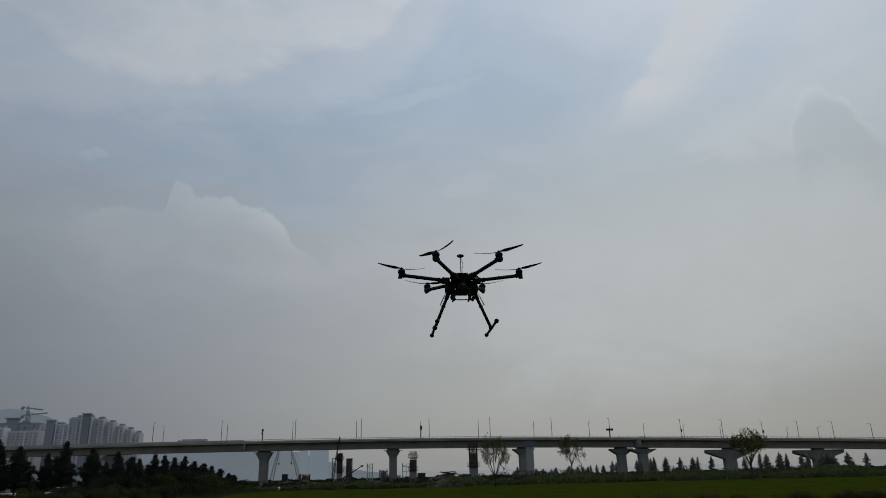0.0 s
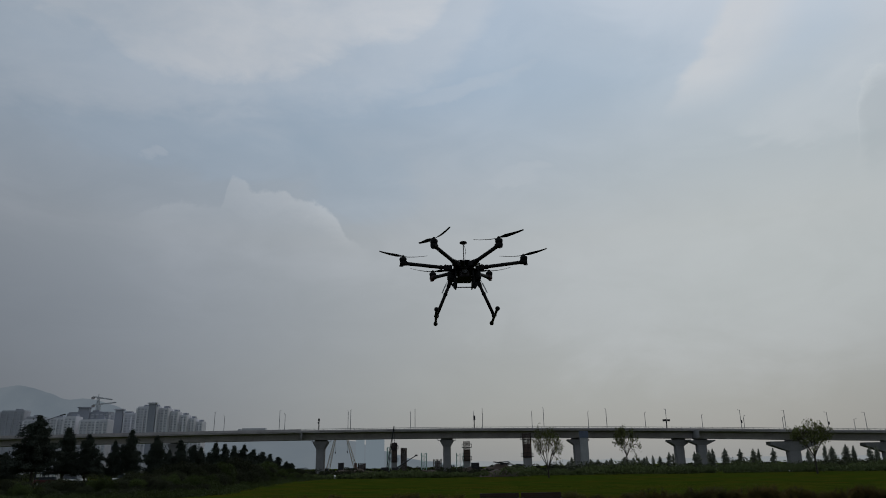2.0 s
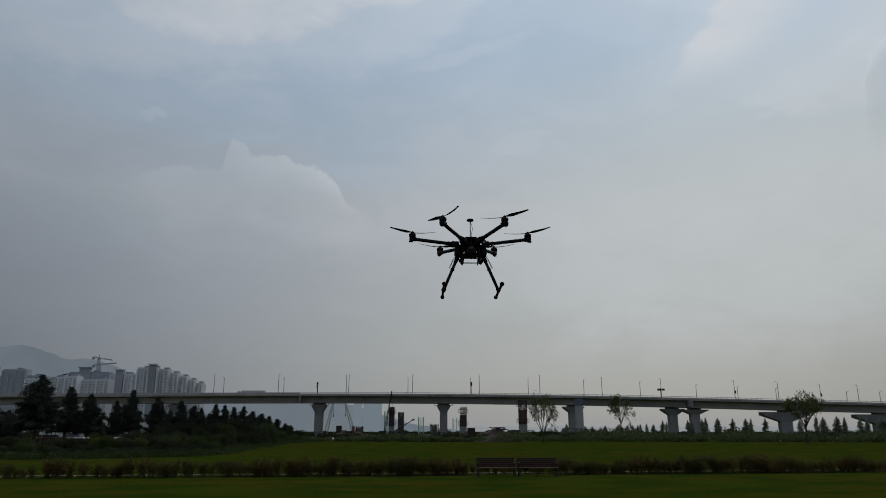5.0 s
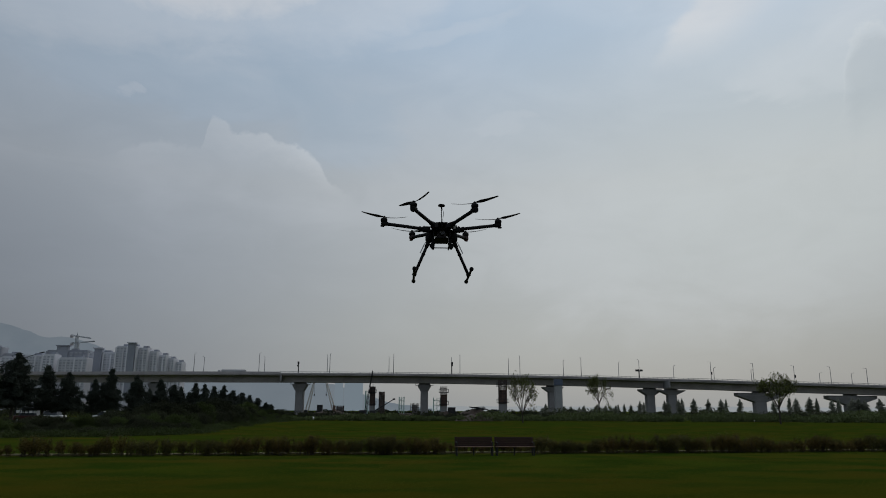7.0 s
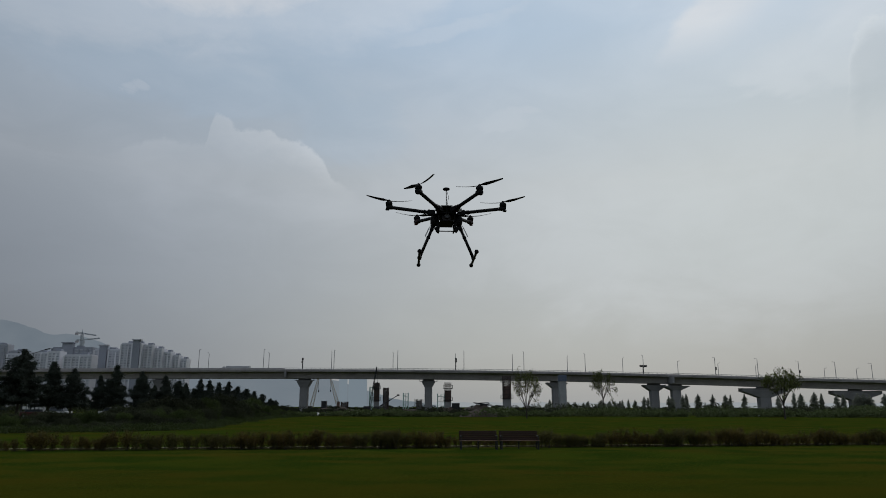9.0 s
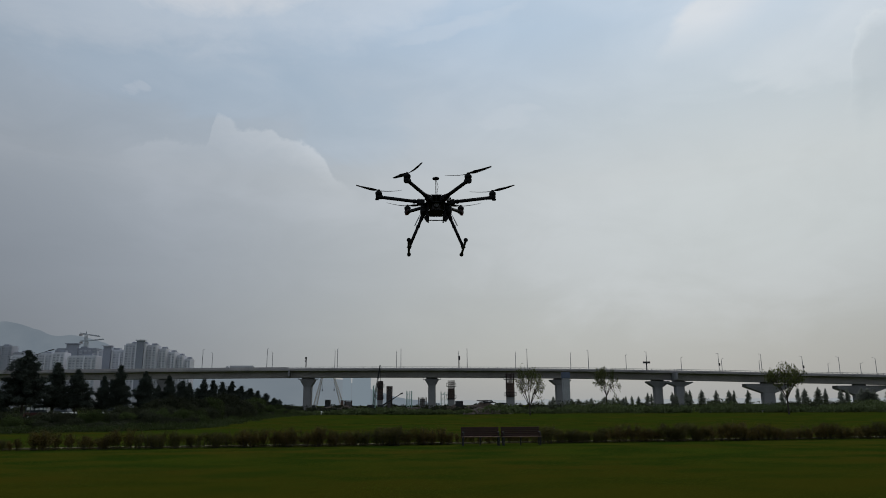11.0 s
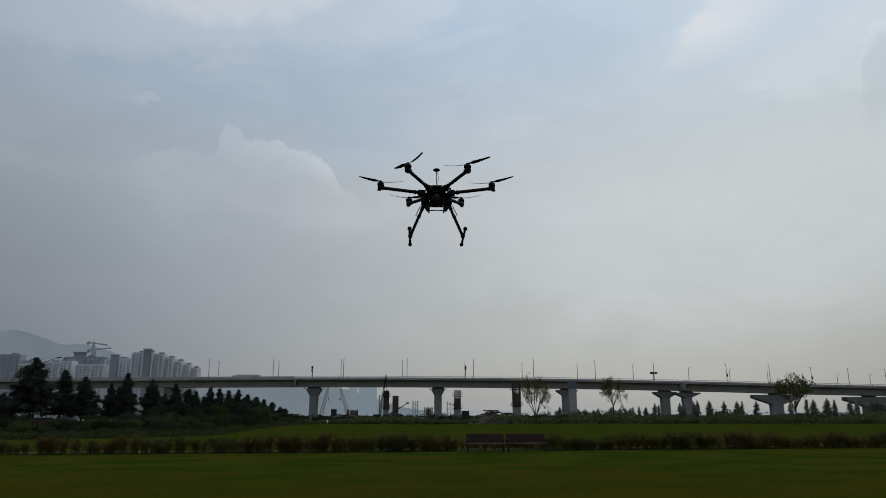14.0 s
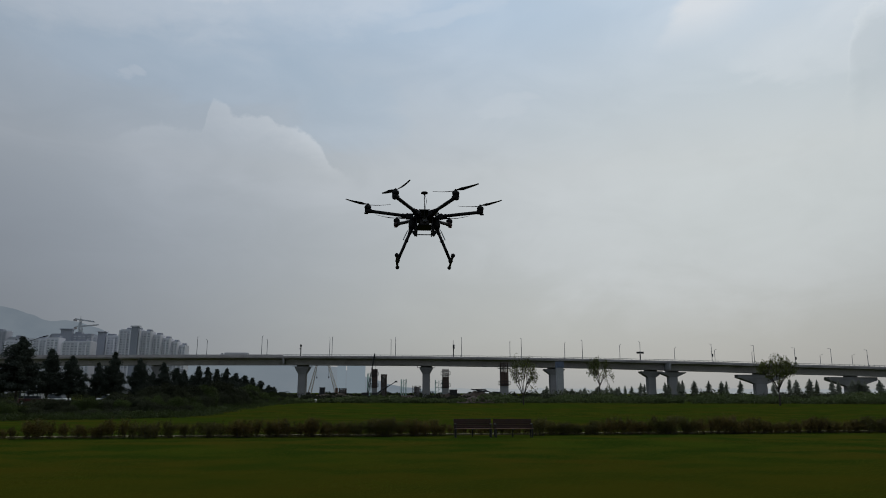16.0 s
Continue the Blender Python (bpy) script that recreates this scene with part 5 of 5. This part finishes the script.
# ---- lawn blades ----
def lawn(name, n, y0, y1, half, hh, seed, label, pw=1.6):
    rng = np.random.default_rng(seed)
    y = y0 + (y1 - y0) * rng.uniform(0, 1, n) ** pw
    x = rng.uniform(-1, 1, n) * (half * y / y1 + 1.5)
    a = rng.uniform(0, math.tau, n)
    h = hh * rng.uniform(0.5, 1.25, n) * (0.8 + 0.35 * np.sin(x * 0.7 + 2 * np.sin(y * 0.5)) * np.sin(y * 0.9 + x * 0.2))
    lean = rng.normal(0, 0.5, (n, 2)) * h[:, None]
    w = 0.010 + 0.0006 * y
    base = np.stack([x, y, np.full(n, -0.005)], 1)
    d = np.stack([np.cos(a), np.sin(a), np.zeros(n)], 1) * w[:, None]
    tip = base + np.concatenate([lean, h[:, None]], 1)
    v = np.stack([base - d, base + d, tip], 1).reshape(-1, 3)
    i = np.arange(n) * 3
    ob = part(name, (v, np.stack([i, i + 1, i + 2], 1)), GRASS_BLADE)
    tagged(ob, label, "grass", kind="stuff")


lawn("grass", 190000, 10.0, 32.0, 24.0, 0.017, 2, "short mown grass of the lawn before the hedge")
lawn("grass", 60000, 35.5, 75.0, 54.0, 0.035, 3, "mown grass beyond the hedge", 1.4)


# ---- parked vehicles and lamps behind the evergreens ----
def parked_car(x, y, rz, paint, label, h=1.5, ln=4.4):
    c = thing("parked_car", (x, y, 0), label, "car", "vehicles parked behind the trees", rz=rz)
    part("body", loft([(0.35, ln / 2, 0.88, 0.25), (0.95, ln / 2, 0.9, 0.3), (1.0, ln / 2 - 0.1, 0.86, 0.3)]), paint, c)
    part("cabin", loft([(1.0, ln * 0.32, 0.82, 0.2), (h, ln * 0.24, 0.7, 0.2)]), GLASS_DARK, c, "dark tinted windows")
    part("roof", loft([(h, ln * 0.245, 0.71, 0.2), (h + 0.05, ln * 0.22, 0.62, 0.2)]), paint, c)
    for sx in (-0.31, 0.31):
        for sy in (-0.8, 0.8):
            w = part("wheel", tube((sx * ln, sy - 0.11, 0.33), (sx * ln, sy + 0.11, 0.33), 0.33, None, 14), PLASTIC, c)
            part("rim", tube((sx * ln, sy - 0.12, 0.33), (sx * ln, sy + 0.12, 0.33), 0.2, None, 10), ALU, w)
    return c


MAROON = material("dull_maroon_paint", (0.10, 0.03, 0.028), (0.07, 0.02, 0.02), 1.0, 0.5)
van = parked_car(-60.82, 110, 4, MAROON, "dull maroon van with a row of pale windows behind the trees", 2.1, 4.2)
# the panes are plain white paint standing for sky glare on glass
for k in range(5):
    part("side_window", box((-1.3 + 0.62 * k, -0.93, 1.58), (0.46, 0.05, 0.42), 0.01), WHITE_PAINT, van, "window painted white for the sky's glare")
parked_car(-60.51, 116, -8, WHITE_PAINT, "white car half hidden by trunks", 1.75, 4.2)
parked_car(-52.69, 118, 10, WHITE_PAINT, "white car low behind the bushes", 1.6, 4.2)
x, y, top = -64.17, 112.00, 10.06
road_lamp = thing("road_lamp", (x, y, 0), "tall dark double-armed road lamp among the trees", "street lamp")
part("pole", tube((0, 0, -0.2), (0, 0, top), 0.11, 0.07, 8), STEEL_DARK, road_lamp)
part("arm", tube((0, 0, top - 0.3), (2.6, 0, top + 0.55), 0.05, 0.04, 6), STEEL_DARK, road_lamp)
part("arm", tube((0, 0, top - 0.3), (-0.9, 0.6, top + 0.5), 0.05, 0.04, 6), STEEL_DARK, road_lamp)
part("lamp_head", box((2.9, 0, top + 0.62), (0.85, 0.3, 0.14), 0.04, pose(0, 0, 0, 0, -12, 0).to_3x3().to_4x4()), STEEL_DARK, road_lamp)
part("lamp_head", box((-1.2, 0.8, top + 0.58), (0.8, 0.3, 0.14), 0.04), STEEL_DARK, road_lamp)
for x, y, s in ((-34.82, 215.05, 0.5), (-29.75, 214.02, 0.42), (17.38, 224.40, 0.55), (19.29, 223.97, 0.4), (95.23, 207.10, 0.35)):
    sack = part("bulk_bag", loft([(-0.02, s * 0.9, s * 0.8, s * 0.3), (s * 0.5, s, s * 0.9, s * 0.4), (s * 1.1, s * 0.8, s * 0.75, s * 0.4), (s * 1.3, s * 0.35, s * 0.3, s * 0.15)]), WHITE_PAINT, None, "", True)
    sack.location = (x, min(y, 150), 0)
    sack.location.x = x * min(y, 150) / y
    tagged(sack, "small white bulk bag lying among the weeds", "bag", "white bags on the site")
x, t = -184.32, 23.41
street_lamp(x, DECK, -1, t)


# ---- the hexacopter ----
def propeller(parent, at, turn, spin, axis):
    """Two narrow swept blades, bent upwards by their load, on a small hub."""
    bm = bmesh.new()
    add_lathe(bm, [(0.012, 0.0), (0.013, 0.006), (0.009, 0.012), (0.004, 0.016)], seg=12)
    hub = part("propeller", bm, PLASTIC, parent, "folding black propeller")
    hub.location = at
    hub.rotation_euler = (Matrix.Rotation(radians(-5), 3, (-math.sin(axis), math.cos(axis), 0)) @ Matrix.Rotation(radians(turn), 3, "Z")).to_euler()
    for s in (0, 1):
        bm = bmesh.new()
        rows_ = []
        for k in range(13):
            f = k / 12
            r = 0.010 + 0.170 * f
            chord = (0.011 + 0.024 * min(1, f * 4)) * (1 - 0.55 * f ** 1.5)
            z = 0.006 + 0.023 * f ** 1.8
            tw = radians(26 - 14 * f) * spin
            sw = spin * (0.006 - 0.012 * f ** 2)
            ring = []
            for u, th in ((-0.5, 0), (-0.1, 0.0040), (0.5, 0), (-0.1, -0.0026)):
                cx = u * chord
                ring.append(bm.verts.new((r, sw + cx * math.cos(tw), z + cx * math.sin(tw) + th * (1 - 0.6 * f))))
            rows_.append(ring)
        for a, b in zip(rows_, rows_[1:]):
            for k in range(4):
                bm.faces.new((a[k], a[(k + 1) % 4], b[(k + 1) % 4], b[k]))
        bm.faces.new(rows_[0][::-1])
        bm.faces.new(rows_[-1])
        bl = part("blade", bm, CARBON, hub, smooth=True)
        bl.rotation_euler = (0, 0, math.pi * s)


def hexacopter():
    h = new("hexacopter")
    h.matrix_world = pose(0.085, 5.170, 3.472, -1.617, -0.242, 2.096)
    tagged(h, "black six-armed drone hovering with landing legs down", "drone")
    # hub: two plates on spacers
    for z, nm in ((-0.040, "top_plate"), (-0.098, "bottom_plate")):
        bm = bmesh.new()
        wide_r = 0.088 if nm == "top_plate" else 0.115
        ring = [(wide_r * math.cos(radians(30 + 60 * k + d)), wide_r * math.sin(radians(30 + 60 * k + d))) for k in range(6) for d in (-13, 13)]
        lo = [bm.verts.new((*p, z)) for p in ring]
        hi = [bm.verts.new((*p, z + 0.0035)) for p in ring]
        bm.faces.new(lo[::-1])
        bm.faces.new(hi)
        for k in range(12):
            bm.faces.new((lo[k], lo[(k + 1) % 12], hi[(k + 1) % 12], hi[k]))
        part(nm, bm, CARBON, h)
    for k in range(6):
        a = radians(60 * k + 30)
        part("spacer", tube((0.08 * math.cos(a), 0.08 * math.sin(a), -0.096), (0.08 * math.cos(a), 0.08 * math.sin(a), -0.038), 0.004, None, 8), PLASTIC, h)
    for k, (turn, spin) in enumerate(((-14, -1), (6, 1), (-8, -1), (6, 1), (-52, 1), (-22, -1))):
        deg = (0, 60, 120, 180, 240, 300)[k]
        a = radians(deg)
        c, s = math.cos(a), math.sin(a)

        def at(r, z, side=0.0):
            return (r * c - side * s, r * s + side * c, z)

        arm = part("arm", tube(at(0.125, -0.066), at(0.445, -0.026), 0.0138, 0.0138, 12), CARBON, h, "carbon tube arm", True)
        bm = bmesh.new()
        add_box(bm, at(0.118, -0.068), (0.062, 0.044, 0.042), 0.006, Matrix.Rotation(a, 4, "Z"))
        part("hinge", bm, PLASTIC, arm)
        part("hinge_pin", tube(at(0.135, -0.092, 0.0), at(0.135, -0.040, 0.0), 0.006, None, 8), ALU_RED, arm)
        part("clamp", tube(at(0.160, -0.0625), at(0.178, -0.060), 0.018, None, 12), PLASTIC, arm)
        bm = bmesh.new()
        add_box(bm, at(0.445, -0.026), (0.056, 0.040, 0.030), 0.008, Matrix.Rotation(a, 4, "Z"))
        mount = part("motor_mount", bm, DARK_RED if deg in (60, 120) else PLASTIC, h)
        bm = bmesh.new()
        add_lathe(bm, [(0.017, -0.014), (0.024, -0.010), (0.0265, 0.000), (0.0265, 0.014), (0.022, 0.019), (0.008, 0.021), (0.006, 0.024)], at(0.45, -0.001), 24)
        part("motor", bm, PLASTIC, mount, "black brushless motor", True)
        bm = bmesh.new()
        add_lathe(bm, [(0.0272, 0.0), (0.0278, 0.002), (0.0272, 0.004)], at(0.45, 0.002), 24)
        part("motor_ring", bm, CARBON, mount)
        part("signal_light", box(at(0.462, -0.045), (0.03, 0.022, 0.010), 0.003, Matrix.Rotation(a, 4, "Z")), ALU_RED if deg in (60, 120) else PLASTIC, mount)
        propeller(h, at(0.45, 0.022), turn, spin, a)
    # body under the plates
    part("battery", box((0, 0.005, -0.127), (0.074, 0.15, 0.052), 0.008), CELL, h, "dark wrapped battery pack")
    part("battery_strap", box((0, -0.03, -0.127), (0.080, 0.022, 0.055), 0.004), PLASTIC, h)
    part("battery_tray", box((0, 0.0, -0.157), (0.11, 0.18, 0.006), 0.002), CARBON, h)
    part("flight_controller", box((0, 0.0, -0.080), (0.06, 0.08, 0.026), 0.006), PLASTIC, h)
    part("receiver", box((0.045, -0.075, -0.078), (0.026, 0.030, 0.026), 0.004), PLASTIC, h)
    part("sticker", box((0.096, -0.122, -0.083), (0.020, 0.002, 0.020)), LABEL_GREY, h, "small square grey sticker")
    part("sticker_plate", box((0.096, -0.118, -0.083), (0.034, 0.006, 0.034), 0.002), PLASTIC, h)
    part("power_box", box((-0.055, -0.06, -0.078), (0.05, 0.05, 0.044), 0.006), PLASTIC, h)
    # grey disc added for the pale reflection on the front of the body
    bm = bmesh.new()
    add_lathe(bm, [(0.020, 0.0), (0.020, 0.012), (0.016, 0.016), (0.013, 0.013)], seg=20)
    bmesh.ops.rotate(bm, matrix=Matrix.Rotation(radians(90), 3, "X"), verts=bm.verts)
    bmesh.ops.translate(bm, vec=(0.002, -0.075, -0.116), verts=bm.verts)
    part("reflection_disc", bm, REFLECTION_GREY, h, "round grey disc in place of a reflection", True)
    part("front_bar", box((0, -0.082, -0.034), (0.09, 0.008, 0.006), 0.002), CARBON, h)
    for sx in (-1, 1):
        part("tray_bracket", box((sx * 0.062, 0.0, -0.128), (0.010, 0.15, 0.062), 0.003), CARBON, h)
        part("gear_servo", box((sx * 0.094, 0.0, -0.132), (0.062, 0.080, 0.082), 0.022), PLASTIC, h)
    # mast with the satellite receiver and its looped cable
    part("mast", tube((0.001, 0.0, -0.040), (0.001, 0.0, 0.126), 0.0032, None, 8), CARBON, h)
    bm = bmesh.new()
    add_lathe(bm, [(0.006, 0.118), (0.020, 0.122), (0.0275, 0.126), (0.0275, 0.133), (0.022, 0.138), (0.006, 0.140)], (0.001, 0, 0), 24)
    part("satellite_receiver", bm, PLASTIC, h, "round black receiver puck", True)
    bm = bmesh.new()
    pts = [(0.003, 0, 0.118), (0.012, 0, 0.095), (0.019, 0, 0.060), (0.012, 0, 0.030), (0.010, 0, 0.000), (0.024, -0.01, -0.036)]
    for p, q in zip(pts, pts[1:]):
        add_tube(bm, p, q, 0.0018, None, 6)
    part("cable", bm, PLASTIC, h)
    # payload rails below
    for sx in (-1, 1):
        part("rail", tube((sx * 0.060, -0.09, -0.206), (sx * 0.060, 0.09, -0.206), 0.006, None, 10), CARBON, h)
        part("rail_hanger", box((sx * 0.066, -0.05, -0.180), (0.022, 0.018, 0.046), 0.004), PLASTIC, h)
        part("rail_hanger", box((sx * 0.066, 0.05, -0.180), (0.022, 0.018, 0.046), 0.004), PLASTIC, h)
        part("rail_clip", box((sx * 0.076, -0.07, -0.224), (0.026, 0.034, 0.044), 0.006, Matrix.Rotation(radians(sx * 34), 4, "Y")), PLASTIC, h)
    part("cross_bar", tube((-0.075, -0.02, -0.222), (0.075, -0.02, -0.222), 0.0042, None, 8), CARBON, h)
    # landing legs
    for sx in (-1, 1):
        hip, knee = (sx * 0.098, 0.0, -0.165), (sx * 0.208, 0.0, -0.430)
        leg = part("landing_leg", tube(hip, knee, 0.0118, None, 12), CARBON, h, "carbon tube landing leg", True)
        part("leg_socket", tube((sx * 0.094, 0, -0.152), (sx * 0.118, 0, -0.212), 0.017, 0.015, 12), PLASTIC, leg)
        part("leg_collar", tube((sx * 0.138, 0, -0.262), (sx * 0.143, 0, -0.275), 0.015, None, 12), PLASTIC, leg)
        part("gas_strut", tube((sx * 0.134, -0.010, -0.192), (sx * 0.166, -0.010, -0.262), 0.0042, None, 8), ALU, leg, "thin bright gas strut")
        part("strut_rod", tube((sx * 0.116, -0.010, -0.160), (sx * 0.135, -0.010, -0.194), 0.0025, None, 6), ALU, leg)
        part("leg_tee", tube((sx * 0.205, 0, -0.420), (sx * 0.2125, 0, -0.440), 0.017, None, 12), PLASTIC, leg)
        part("skid", tube((sx * 0.212, -0.225, -0.436), (sx * 0.212, 0.225, -0.436), 0.0095, None, 12), CARBON, leg)
        for sy in (-0.225, 0.225):
            bm = bmesh.new()
            bmesh.ops.create_uvsphere(bm, u_segments=14, v_segments=8, radius=0.0165)
            bmesh.ops.scale(bm, vec=(1, 1.25, 1), verts=bm.verts)
            foot = part("rubber_foot", bm, PLASTIC, leg, "round black foam foot", True)
            foot.location = (sx * 0.212, sy, -0.436)


hexacopter()
